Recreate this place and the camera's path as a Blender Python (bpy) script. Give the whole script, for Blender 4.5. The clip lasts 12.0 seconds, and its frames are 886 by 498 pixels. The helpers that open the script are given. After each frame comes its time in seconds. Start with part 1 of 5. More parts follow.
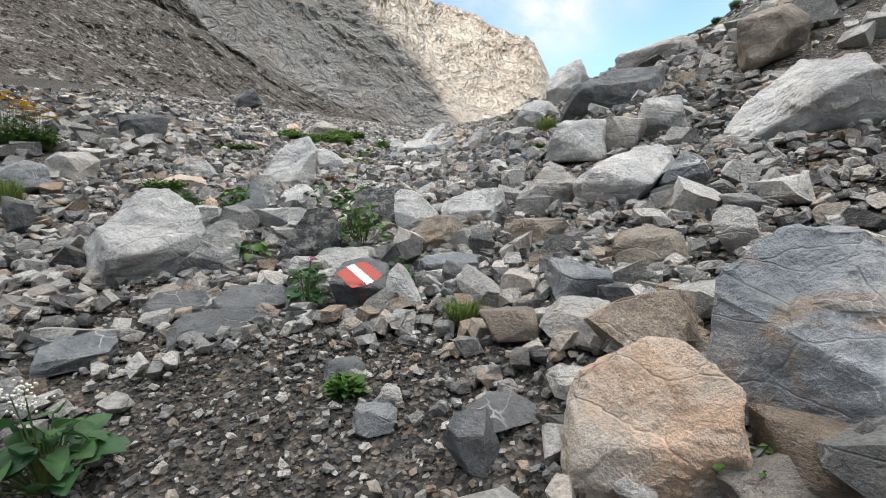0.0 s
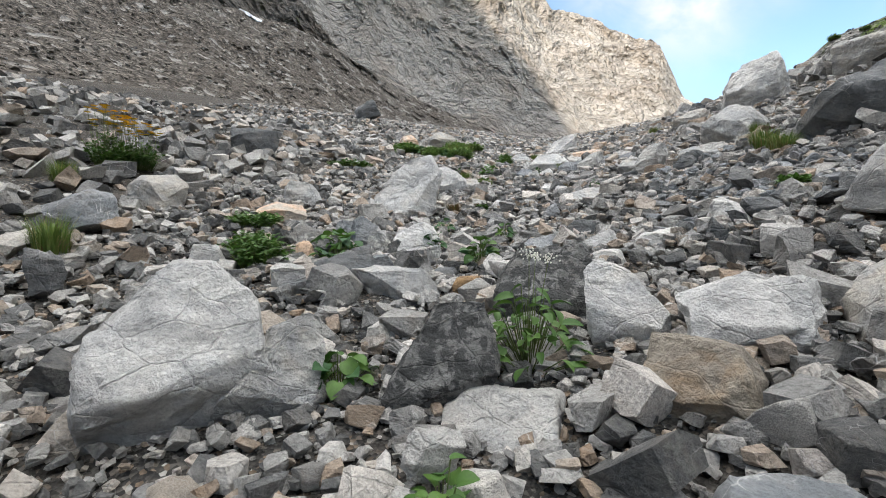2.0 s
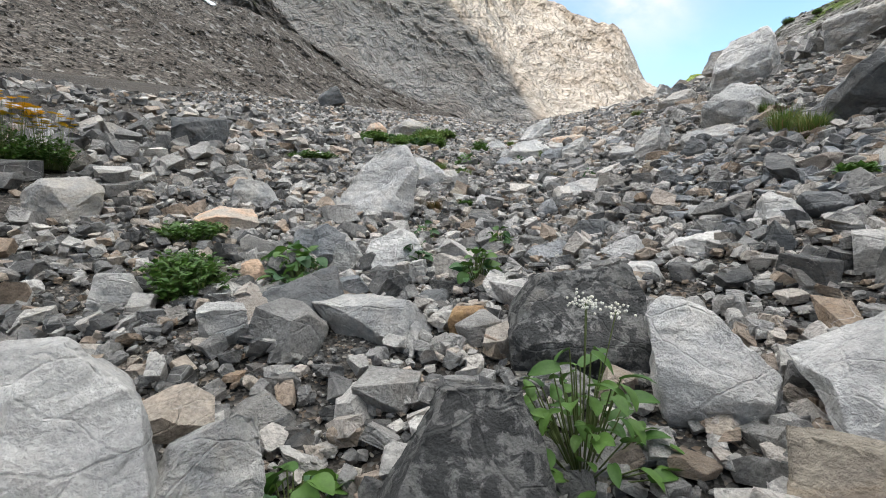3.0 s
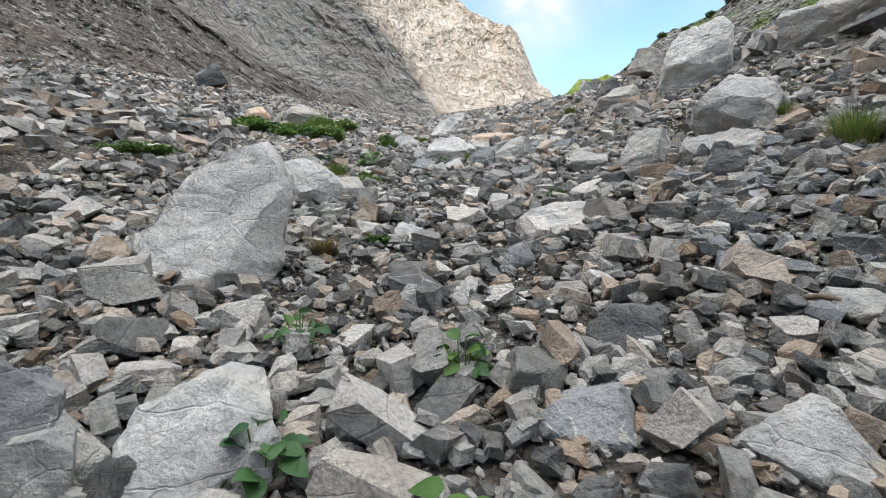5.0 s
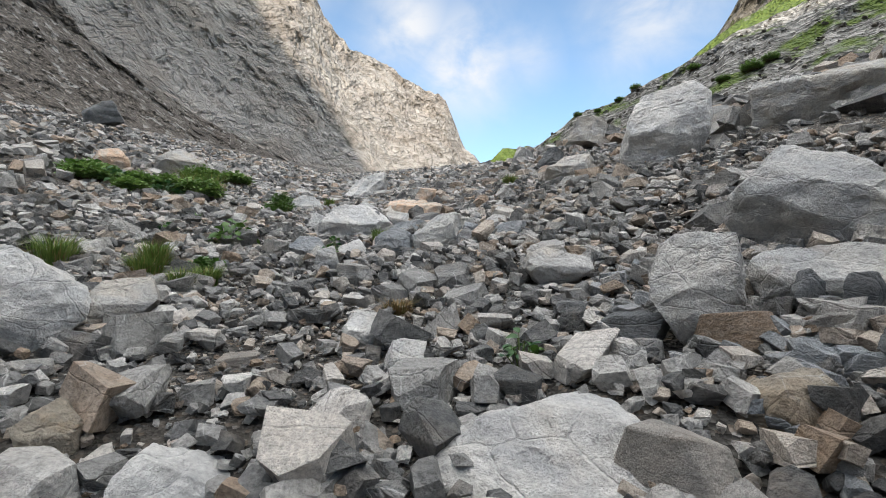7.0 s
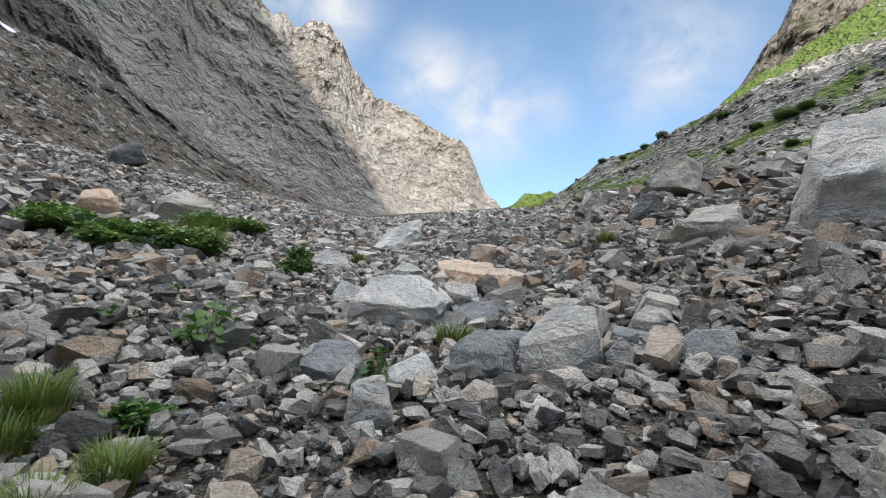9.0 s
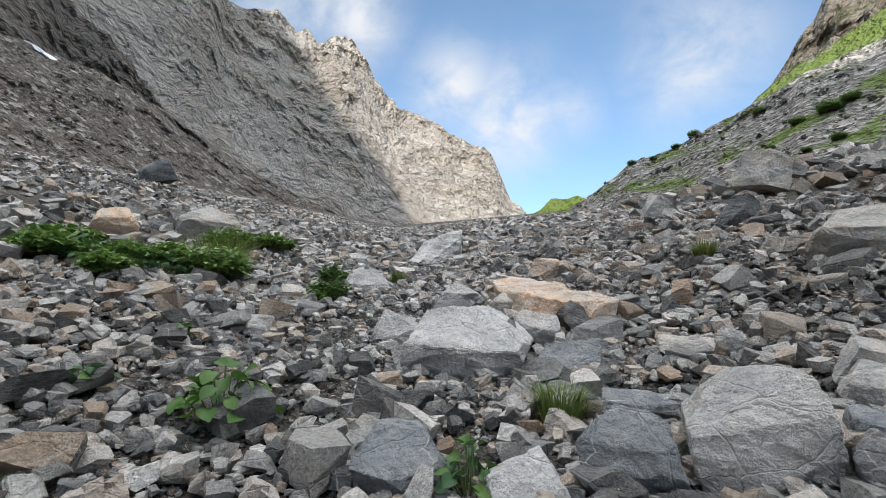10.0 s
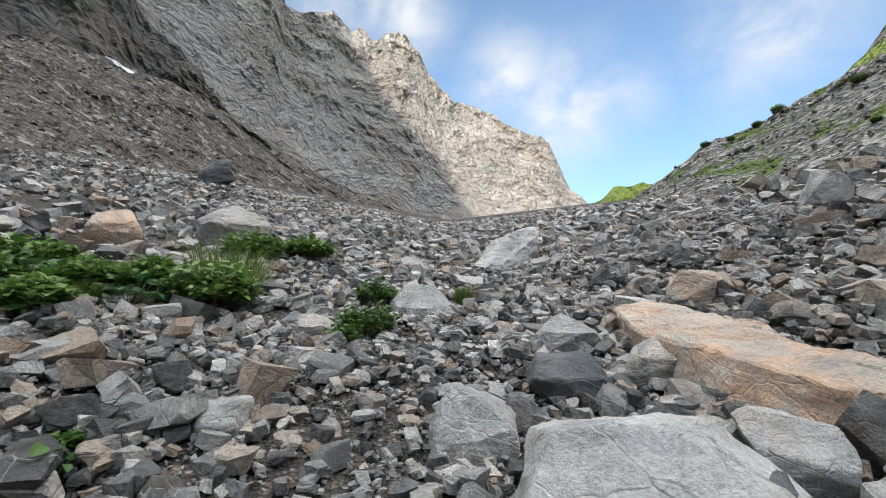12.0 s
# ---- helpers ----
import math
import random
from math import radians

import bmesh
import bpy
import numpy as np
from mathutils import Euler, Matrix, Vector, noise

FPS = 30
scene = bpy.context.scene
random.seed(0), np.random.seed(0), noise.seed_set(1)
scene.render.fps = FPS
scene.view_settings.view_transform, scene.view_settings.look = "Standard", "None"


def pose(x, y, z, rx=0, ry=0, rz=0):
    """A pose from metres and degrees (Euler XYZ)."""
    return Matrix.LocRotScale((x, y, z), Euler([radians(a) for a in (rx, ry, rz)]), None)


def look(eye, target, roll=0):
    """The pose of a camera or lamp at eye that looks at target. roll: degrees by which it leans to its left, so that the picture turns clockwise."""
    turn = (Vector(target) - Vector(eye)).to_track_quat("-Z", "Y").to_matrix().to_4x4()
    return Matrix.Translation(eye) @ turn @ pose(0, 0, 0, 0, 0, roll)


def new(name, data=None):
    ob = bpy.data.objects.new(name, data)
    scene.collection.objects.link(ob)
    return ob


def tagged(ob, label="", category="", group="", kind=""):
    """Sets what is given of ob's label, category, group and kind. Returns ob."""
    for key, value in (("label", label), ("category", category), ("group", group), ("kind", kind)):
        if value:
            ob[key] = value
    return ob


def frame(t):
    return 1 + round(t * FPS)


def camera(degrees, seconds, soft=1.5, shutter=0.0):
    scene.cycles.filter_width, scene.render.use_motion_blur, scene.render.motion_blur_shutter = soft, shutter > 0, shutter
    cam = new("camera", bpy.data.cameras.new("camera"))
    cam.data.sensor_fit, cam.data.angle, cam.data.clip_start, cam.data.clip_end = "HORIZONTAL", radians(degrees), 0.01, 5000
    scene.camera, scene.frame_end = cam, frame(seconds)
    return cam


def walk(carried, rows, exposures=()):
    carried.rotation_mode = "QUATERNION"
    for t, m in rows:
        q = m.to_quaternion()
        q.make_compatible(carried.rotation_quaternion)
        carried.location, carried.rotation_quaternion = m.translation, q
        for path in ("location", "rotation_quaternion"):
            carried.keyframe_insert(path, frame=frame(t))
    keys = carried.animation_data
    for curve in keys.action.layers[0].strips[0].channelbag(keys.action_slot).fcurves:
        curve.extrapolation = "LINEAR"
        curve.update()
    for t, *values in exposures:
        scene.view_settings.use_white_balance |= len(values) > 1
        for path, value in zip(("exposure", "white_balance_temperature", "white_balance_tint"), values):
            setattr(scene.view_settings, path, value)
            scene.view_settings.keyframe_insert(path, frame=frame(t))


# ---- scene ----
cam = camera(86.9, 12.0, soft=1.0)
PATH = [
    (0, (0.005, 0.063, 1.319), (0.009, 2.058, 1.182), -1.3),
    (0.5, (0.015, 0.671, 1.438), (0.022, 2.662, 1.246), -0.8),
    (1, (-0.203, 1.292, 1.552), (-0.351, 3.279, 1.384), 0.8),
    (1.5, (-0.458, 1.821, 1.679), (-0.777, 3.793, 1.567), 1.2),
    (2, (-0.745, 2.213, 1.846), (-1.179, 4.163, 1.747), 1.0),
    (2.5, (-0.96, 2.708, 1.958), (-1.354, 4.664, 1.819), 0.4),
    (2.7, (-1.004, 2.864, 1.972), (-1.356, 4.828, 1.83), -0.2),
    (4.3, (-1.457, 4.795, 2.359), (-1.668, 6.772, 2.144), -0.4),
    (4.5, (-1.471, 5.031, 2.327), (-1.624, 7.015, 2.131), -1.0),
    (5, (-1.453, 5.767, 2.47), (-1.347, 7.756, 2.287), -0.1),
    (5.5, (-1.267, 6.359, 2.624), (-0.871, 8.31, 2.431), 0.2),
    (6, (-1.083, 7.043, 2.687), (-0.58, 8.977, 2.593), 0.7),
    (6.5, (-0.851, 7.643, 2.777), (-0.317, 9.57, 2.739), 2.3),
    (7, (-0.911, 8.438, 3.046), (-0.495, 10.393, 3.111), 1.9),
    (7.5, (-0.978, 9.148, 3.214), (-0.631, 11.111, 3.38), 3.4),
    (7.7, (-1.0, 9.4, 3.302), (-0.678, 11.365, 3.485), 3.3),
    (9.3, (-1.278, 11.291, 3.679), (-0.952, 13.245, 3.956), 3.1),
    (9.5, (-1.358, 11.528, 3.722), (-1.072, 13.486, 4.015), 2.2),
    (10, (-1.413, 12.074, 3.875), (-1.197, 14.044, 4.149), 2.2),
    (10.5, (-1.466, 12.682, 3.99), (-1.289, 14.652, 4.284), 2.1),
    (11, (-1.428, 13.225, 4.054), (-1.313, 15.204, 4.316), 2.6),
    (11.5, (-1.427, 13.751, 4.211), (-1.387, 15.738, 4.443), 2.1),
    (12, (-1.487, 14.297, 4.345), (-1.513, 16.283, 4.581), 1.9),
]
walk(cam, [(t, look(eye, target, roll)) for t, eye, target, roll in PATH], [(0, 1.16, 6550, 10), (6, 1.16, 6450, 10), (7, 0.94, 6450, 10), (9.5, 0.86, 6300, 10), (12, 0.95, 6300, 10)])

# exposure of the carried camera: the sky in view darkens the later part a little
# world: clear morning sky with a few clouds
SUN_AZ, SUN_EL = radians(-160), radians(9)
SUN_WAY = Vector((math.sin(SUN_AZ) * math.cos(SUN_EL), math.cos(SUN_AZ) * math.cos(SUN_EL), math.sin(SUN_EL)))
world = bpy.data.worlds.new("sky")
scene.world = world
world.use_nodes = True


class Nodes:
    """A small helper to write node trees."""

    def __init__(self, tree):
        self.tree = tree
        tree.nodes.clear()

    def add(self, kind, **inputs):
        n = self.tree.nodes.new(kind)
        for k, v in inputs.items():
            self.put(n, k, v)
        return n

    def put(self, n, key, v):
        key = key.replace("_", " ") if isinstance(key, str) else key
        if isinstance(v, bpy.types.NodeSocket):
            self.tree.links.new(v, n.inputs[key])
        else:
            n.inputs[key].default_value = v

    def math(self, op, a, b=0.0, clamp=False):
        n = self.tree.nodes.new("ShaderNodeMath")
        n.operation, n.use_clamp = op, clamp
        self.put(n, 0, a), self.put(n, 1, b)
        return n.outputs[0]

    def mix(self, fac, a, b, blend="MIX"):
        n = self.tree.nodes.new("ShaderNodeMix")
        n.data_type, n.blend_type = "RGBA", blend
        self.put(n, 0, fac), self.put(n, 6, a), self.put(n, 7, b)
        return n.outputs[2]

    def noise(self, vec, scale, detail=5.0, rough=0.55, distort=0.0):
        n = self.add("ShaderNodeTexNoise", Scale=scale, Detail=detail, Roughness=rough, Distortion=distort)
        if vec is not None:
            self.put(n, "Vector", vec)
        return n.outputs[0]

    def ridged(self, vec, scale, detail=8.0, rough=0.6):
        n = self.add("ShaderNodeTexNoise")
        n.noise_type = "RIDGED_MULTIFRACTAL"
        n.normalize = False
        self.put(n, "Vector", vec), self.put(n, "Scale", scale), self.put(n, "Detail", detail), self.put(n, "Roughness", rough)
        return n.outputs[0]

    def voronoi(self, vec, scale, feature="F1", out=0, randomness=1.0):
        n = self.tree.nodes.new("ShaderNodeTexVoronoi")
        n.feature = feature
        self.put(n, "Vector", vec), self.put(n, "Scale", scale), self.put(n, "Randomness", randomness)
        return n.outputs[out]

    def ramp(self, fac, *stops):
        n = self.tree.nodes.new("ShaderNodeValToRGB")
        self.put(n, 0, fac)
        els = n.color_ramp.elements
        while len(els) < len(stops):
            els.new(0.5)
        for e, (p, c) in zip(els, stops):
            e.position = p
            e.color = (*c, 1) if isinstance(c, tuple) else (c, c, c, 1)
        return n.outputs[0]

    def range(self, v, a, b, c=0.0, d=1.0):
        n = self.tree.nodes.new("ShaderNodeMapRange")
        for i, x in enumerate((v, a, b, c, d)):
            self.put(n, i, x)
        return n.outputs[0]

    def bump(self, height, strength, distance, normal=None):
        n = self.add("ShaderNodeBump", Strength=strength, Distance=distance, Height=height)
        if normal is not None:
            self.put(n, "Normal", normal)
        return n.outputs[0]

    def scaled(self, vec, x, y, z):
        n = self.tree.nodes.new("ShaderNodeMapping")
        self.put(n, "Vector", vec)
        n.inputs["Scale"].default_value = (x, y, z)
        return n.outputs[0]


def sky_way(az, el):
    return Vector((math.sin(radians(az)) * math.cos(radians(el)), math.cos(radians(az)) * math.cos(radians(el)), math.sin(radians(el))))


def build_sky():
    w = Nodes(world.node_tree)
    sky = w.add("ShaderNodeTexSky")
    sky.sky_type, sky.sun_disc = "NISHITA", False
    sky.sun_elevation, sky.sun_rotation = SUN_EL, SUN_AZ
    sky.altitude, sky.dust_density, sky.ozone_density = 1900, 0.5, 1.6
    way = w.add("ShaderNodeTexCoord").outputs["Generated"]
    # drifts of cloud round a few heads, broken by noise
    cover = None
    for az, el, sharp, amount in ((14, 23.5, 70, 1.0), (7, 27, 110, 0.9), (21, 24.5, 160, 0.5), (36, 28, 60, 0.75), (33, 24, 160, 0.5), (-14, 36, 60, 0.95), (-6, 33, 130, 0.9), (-120, 40, 4, 0.7), (120, 35, 5, 0.7)):
        n = w.tree.nodes.new("ShaderNodeVectorMath")
        n.operation = "DOT_PRODUCT"
        w.put(n, 0, way)
        n.inputs[1].default_value = sky_way(az, el)
        blob = w.math("POWER", w.math("MAXIMUM", n.outputs["Value"], 0.0), sharp * 3.2)
        blob = w.math("MULTIPLY", blob, amount)
        cover = blob if cover is None else w.math("MAXIMUM", cover, blob)
    fluff = w.noise(w.scaled(way, 1, 1, 1.5), 7.5, 7, 0.56, 0.35)
    cloud = w.math("MULTIPLY", cover, w.range(fluff, 0.26, 0.58), True)
    cloud = w.math("ADD", cloud, w.math("MULTIPLY", w.range(fluff, 0.52, 0.85), 0.06), True)
    white = w.add("ShaderNodeRGB").outputs[0]
    white.default_value = CLOUD
    # bright broken cloud layer overhead, out of view, added to light the ground
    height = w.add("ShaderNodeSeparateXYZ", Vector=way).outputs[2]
    fill_deck = w.math("MULTIPLY", w.range(height, 0.61, 0.81), w.range(fluff, 0.25, 0.55, 0.45, 1.0), True)
    # pale mountain haze over the blue
    blue = w.mix(0.12, sky.outputs[0], HAZE)
    mixed = w.mix(cloud, blue, white)
    mixed = w.mix(fill_deck, mixed, FILL_DECK)
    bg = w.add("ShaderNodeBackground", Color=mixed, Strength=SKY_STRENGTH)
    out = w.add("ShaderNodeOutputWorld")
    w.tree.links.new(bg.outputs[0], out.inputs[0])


SKY_STRENGTH = 0.15
CLOUD = (3.4, 3.4, 3.4, 1)
# unseen overhead fill, four times as bright as the clouds in view
FILL_DECK = (13.6, 13.6, 13.6, 1)
HAZE = (1.5, 2.0, 2.5, 1)
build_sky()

sun = new("sun", bpy.data.lights.new("sun", "SUN"))
sun.data.energy, sun.data.angle, sun.data.color = 5.0, radians(0.5), (1.0, 0.93, 0.83)
sun.matrix_world = look((0, 0, 0), -SUN_WAY)


# ---- materials ----
def finish(n, colour, rough, normal, spec=0.3, **more):
    p = n.add("ShaderNodeBsdfPrincipled", Base_Color=colour, Roughness=rough, **more)
    n.put(p, "Specular IOR Level", spec)
    if normal is not None:
        n.put(p, "Normal", normal)
    out = n.add("ShaderNodeOutputMaterial")
    n.tree.links.new(p.outputs[0], out.inputs[0])


def material(name):
    m = bpy.data.materials.new(name)
    m.use_nodes = True
    return m, Nodes(m.node_tree)


def limestone(name, base, alt, stain=(0.26, 0.18, 0.11), stained=0.25, veins=0.5, lichen=0.0, pick=None):
    """Broken limestone: two greys in patches, iron stains, white calcite veins, fine grain. pick: 'island' or 'object' spreads the tone over many stones."""
    m, n = material(name)
    pos = n.add("ShaderNodeTexCoord").outputs["Object"]
    # every stone its own part of the pattern
    seed = n.add("ShaderNodeNewGeometry").outputs["Random Per Island"] if pick == "island" else n.add("ShaderNodeObjectInfo").outputs["Random"]
    shift = n.add("ShaderNodeVectorMath")
    shift.operation = "MULTIPLY_ADD"
    n.put(shift, 0, seed), n.put(shift, 1, (37.0, 91.0, 53.0)), n.put(shift, 2, pos)
    pos = shift.outputs[0]
    if pick:
        hue = n.ramp(seed, (0.0, (0.050, 0.052, 0.054)), (0.14, (0.105, 0.107, 0.106)), (0.30, (0.215, 0.212, 0.205)), (0.48, (0.365, 0.353, 0.330)), (0.70, (0.540, 0.520, 0.485)), (0.80, (0.450, 0.385, 0.315)), (0.91, (0.300, 0.210, 0.138)), (1.0, (0.640, 0.617, 0.578)))
        n.tree.nodes[-1].color_ramp.interpolation = "LINEAR"
        mottle = n.noise(pos, 9, 5, 0.6)
        col = n.mix(n.range(mottle, 0.35, 0.7, 0.0, 0.5), hue, n.mix(0.55, hue, (0.50, 0.47, 0.42, 1)))
    else:
        patch = n.noise(pos, 3.2, 6, 0.6, 0.6)
        col = n.mix(n.range(patch, 0.42, 0.58), (*base, 1), (*alt, 1))
    st = n.noise(pos, 2.3, 7, 0.62, 0.9)
    col = n.mix(n.math("MULTIPLY", n.range(st, 0.54, 0.70), stained), col, (*stain, 1))
    grain = n.noise(pos, 42, 9, 0.68)
    col = n.mix(0.8 if pick else 0.5, col, n.ramp(grain, (0.3, 0.42), (0.48, 0.95), (0.7, 1.4)), "MULTIPLY")
    big = n.noise(n.scaled(pos, 1.0, 1.0, 2.2), 2.1, 6, 0.62, 0.5)
    col = n.mix(0.7, col, n.ramp(big, (0.32, 0.55), (0.5, 0.95), (0.68, 1.22)), "MULTIPLY")
    pit = n.noise(pos, 17, 6, 0.7, 0.5)
    col = n.mix(n.range(pit, 0.57, 0.70, 0.0, 0.6), col, n.mix(0.6, col, (0.06, 0.058, 0.055, 1)))
    if veins:
        bent = n.add("ShaderNodeVectorMath")
        bent.operation = "ADD"
        warp = n.add("ShaderNodeTexNoise", Scale=5.0, Detail=4.0)
        n.put(warp, "Vector", pos)
        sc = n.add("ShaderNodeVectorMath")
        sc.operation = "SCALE"
        n.put(sc, 0, warp.outputs[1]), n.put(sc, "Scale", 0.10)
        n.put(bent, 0, pos), n.put(bent, 1, sc.outputs[0])
        edge = n.voronoi(n.scaled(bent.outputs[0], 1.0, 0.6, 1.6), 5.5, "DISTANCE_TO_EDGE")
        line = n.range(edge, 0.006, 0.022, 1.0, 0.0)
        where = n.range(n.noise(pos, 2.2, 4), 0.52, 0.66)
        col = n.mix(n.math("MULTIPLY", n.math("MULTIPLY", line, where), veins), col, (0.66, 0.65, 0.62, 1))
    if lichen:
        spot = n.range(n.noise(pos, 13, 5, 0.65, 0.4), 0.46, 0.52)
        col = n.mix(n.math("MULTIPLY", spot, lichen), col, (0.035, 0.036, 0.036, 1))
    # hairline cracks
    bent2 = n.add("ShaderNodeVectorMath")
    bent2.operation = "MULTIPLY_ADD"
    warp2 = n.add("ShaderNodeTexNoise", Scale=3.0, Detail=5.0)
    n.put(warp2, "Vector", pos)
    n.put(bent2, 0, warp2.outputs[1]), n.put(bent2, 1, (0.16, 0.16, 0.16)), n.put(bent2, 2, pos)
    split = n.range(n.voronoi(n.scaled(bent2.outputs[0], 1.0, 1.0, 1.9), 2.6, "DISTANCE_TO_EDGE"), 0.0, 0.022, 1.0, 0.0)
    col = n.mix(n.math("MULTIPLY", n.math("MULTIPLY", split, n.range(n.noise(pos, 1.9, 3), 0.56, 0.66)), 0.3), col, (0.05, 0.047, 0.043, 1))
    h = n.math("ADD", n.noise(pos, 14, 8, 0.68), n.math("MULTIPLY", n.noise(pos, 75, 4, 0.7), 0.3))
    h = n.math("ADD", h, n.math("MULTIPLY", split, -0.15))
    h = n.math("ADD", h, n.math("MULTIPLY", n.voronoi(n.scaled(pos, 1.2, 0.8, 1.7), 5.5), 0.2))
    finish(n, col, n.range(grain, 0.3, 0.7, 0.72, 0.92), n.bump(h, 1.0, 0.06), 0.3)
    return m


GREY = limestone("grey_limestone", (0.363, 0.363, 0.353), (0.504, 0.489, 0.454), stained=0.30, veins=0.45)
PALE = limestone("pale_limestone", (0.511, 0.505, 0.489), (0.652, 0.630, 0.587), stained=0.25, veins=0.6)
WHITE = limestone("whitish_limestone", (0.612, 0.598, 0.567), (0.470, 0.465, 0.449), stained=0.22, veins=0.4)
BUFF = limestone("buff_limestone", (0.478, 0.442, 0.385), (0.416, 0.406, 0.385), stained=0.42, veins=0.35)
PEACH = limestone("peach_limestone", (0.680, 0.480, 0.335), (0.560, 0.490, 0.410), (0.416, 0.264, 0.168), 0.5, veins=0.3)
RUSTY = limestone("rust_stained_limestone", (0.299, 0.319, 0.333), (0.443, 0.448, 0.448), (0.450, 0.300, 0.170), 0.95, veins=0.9)
SLATE = limestone("blue_grey_limestone", (0.220, 0.235, 0.245), (0.326, 0.329, 0.329), stained=0.25, veins=1.0)
DARK = limestone("dark_limestone", (0.122, 0.128, 0.130), (0.180, 0.182, 0.180), stained=0.2, veins=0.5)
OCHRE = limestone("ochre_limestone", (0.342, 0.299, 0.237), (0.257, 0.223, 0.180), (0.304, 0.175, 0.068), 0.6, veins=0.25)
ORANGE = limestone("orange_stone", (0.384, 0.245, 0.115), (0.288, 0.182, 0.096), veins=0.0)
MOTTLED = limestone("lichened_limestone", (0.137, 0.137, 0.130), (0.194, 0.191, 0.180), stained=0.15, veins=0.3, lichen=0.85)
RUBBLE = limestone("scree_rubble", (0, 0, 0), (0, 0, 0), stained=0.22, veins=0.5, pick="island")
STONE = limestone("loose_stone", (0, 0, 0), (0, 0, 0), stained=0.25, veins=0.7, pick="object")


def grit():
    """Small dark pebbles, each of its own tone."""
    m, n = material("path_grit")
    pos = n.add("ShaderNodeTexCoord").outputs["Object"]
    seed = n.add("ShaderNodeNewGeometry").outputs["Random Per Island"]
    col = n.ramp(seed, (0.0, (0.032, 0.031, 0.029)), (0.5, (0.07, 0.066, 0.06)), (0.8, (0.13, 0.123, 0.112)), (0.92, (0.17, 0.12, 0.085)), (1.0, (0.42, 0.405, 0.38)))
    g = n.noise(pos, 120, 5, 0.65)
    col = n.mix(0.5, col, n.ramp(g, (0.3, 0.6), (0.7, 1.3)), "MULTIPLY")
    finish(n, col, 0.9, n.bump(g, 0.6, 0.006), 0.25)
    return m


def gravel():
    m, n = material("fine_gravel")
    pos = n.add("ShaderNodeTexCoord").outputs["Object"]
    cell = n.voronoi(pos, 42, "F1", 1)
    sep = n.add("ShaderNodeSeparateColor", Color=cell).outputs[0]
    col = n.ramp(sep, (0.0, (0.016, 0.0155, 0.015)), (0.45, (0.038, 0.036, 0.033)), (0.75, (0.11, 0.102, 0.092)), (0.92, (0.15, 0.11, 0.075)), (1.0, (0.36, 0.35, 0.325)))
    dirt = n.range(n.noise(pos, 1.1, 6, 0.6), 0.45, 0.62)
    col = n.mix(n.math("MULTIPLY", dirt, 0.6), col, (0.045, 0.038, 0.031, 1))
    far = n.noise(pos, 0.09, 6, 0.6)
    col = n.mix(n.range(far, 0.35, 0.7, 0.0, 0.12), col, (0.30, 0.275, 0.235, 1))
    h = n.math("ADD", n.voronoi(pos, 42), n.math("MULTIPLY", n.voronoi(pos, 13), 2.0))
    finish(n, col, 0.92, n.bump(h, 1.0, 0.03), 0.2)
    return m


def scree(name, tone_a, tone_b, size, green=0.0):
    """A slope of loose stones seen from afar."""
    m, n = material(name)
    pos = n.add("ShaderNodeTexCoord").outputs["Object"]
    streak = n.noise(n.scaled(pos, 0.05, 0.05, 0.018), 1.0, 8, 0.62, 0.6)
    c1 = n.add("ShaderNodeSeparateColor", Color=n.voronoi(pos, 1.0 / size, "F1", 1)).outputs[0]
    c2 = n.add("ShaderNodeSeparateColor", Color=n.voronoi(pos, 0.33 / size, "F1", 1)).outputs[0]
    col = n.mix(n.range(streak, 0.35, 0.65), (*tone_a, 1), (*tone_b, 1))
    col = n.mix(0.85, col, n.ramp(c1, (0.0, 0.25), (0.5, 0.85), (0.85, 1.25), (1.0, 2.2)), "MULTIPLY")
    col = n.mix(n.range(c2, 0.86, 0.95, 0.0, 0.55), col, (0.44, 0.42, 0.385, 1))
    if green:
        turf = n.range(n.noise(pos, 0.075, 8, 0.66, 0.4), 0.62 - 0.22 * green, 0.70 - 0.22 * green)
        leaf = n.ramp(n.noise(pos, 1.3, 6, 0.7), (0.3, (0.05, 0.085, 0.022)), (0.55, (0.11, 0.15, 0.035)), (0.75, (0.20, 0.21, 0.06)))
        col = n.mix(turf, col, leaf)
    h = n.math("ADD", n.voronoi(pos, 1.0 / size), n.math("MULTIPLY", n.voronoi(pos, 0.33 / size), 2.2))
    finish(n, col, 0.95, n.bump(h, 1.0, size * 1.0), 0.15)
    return m


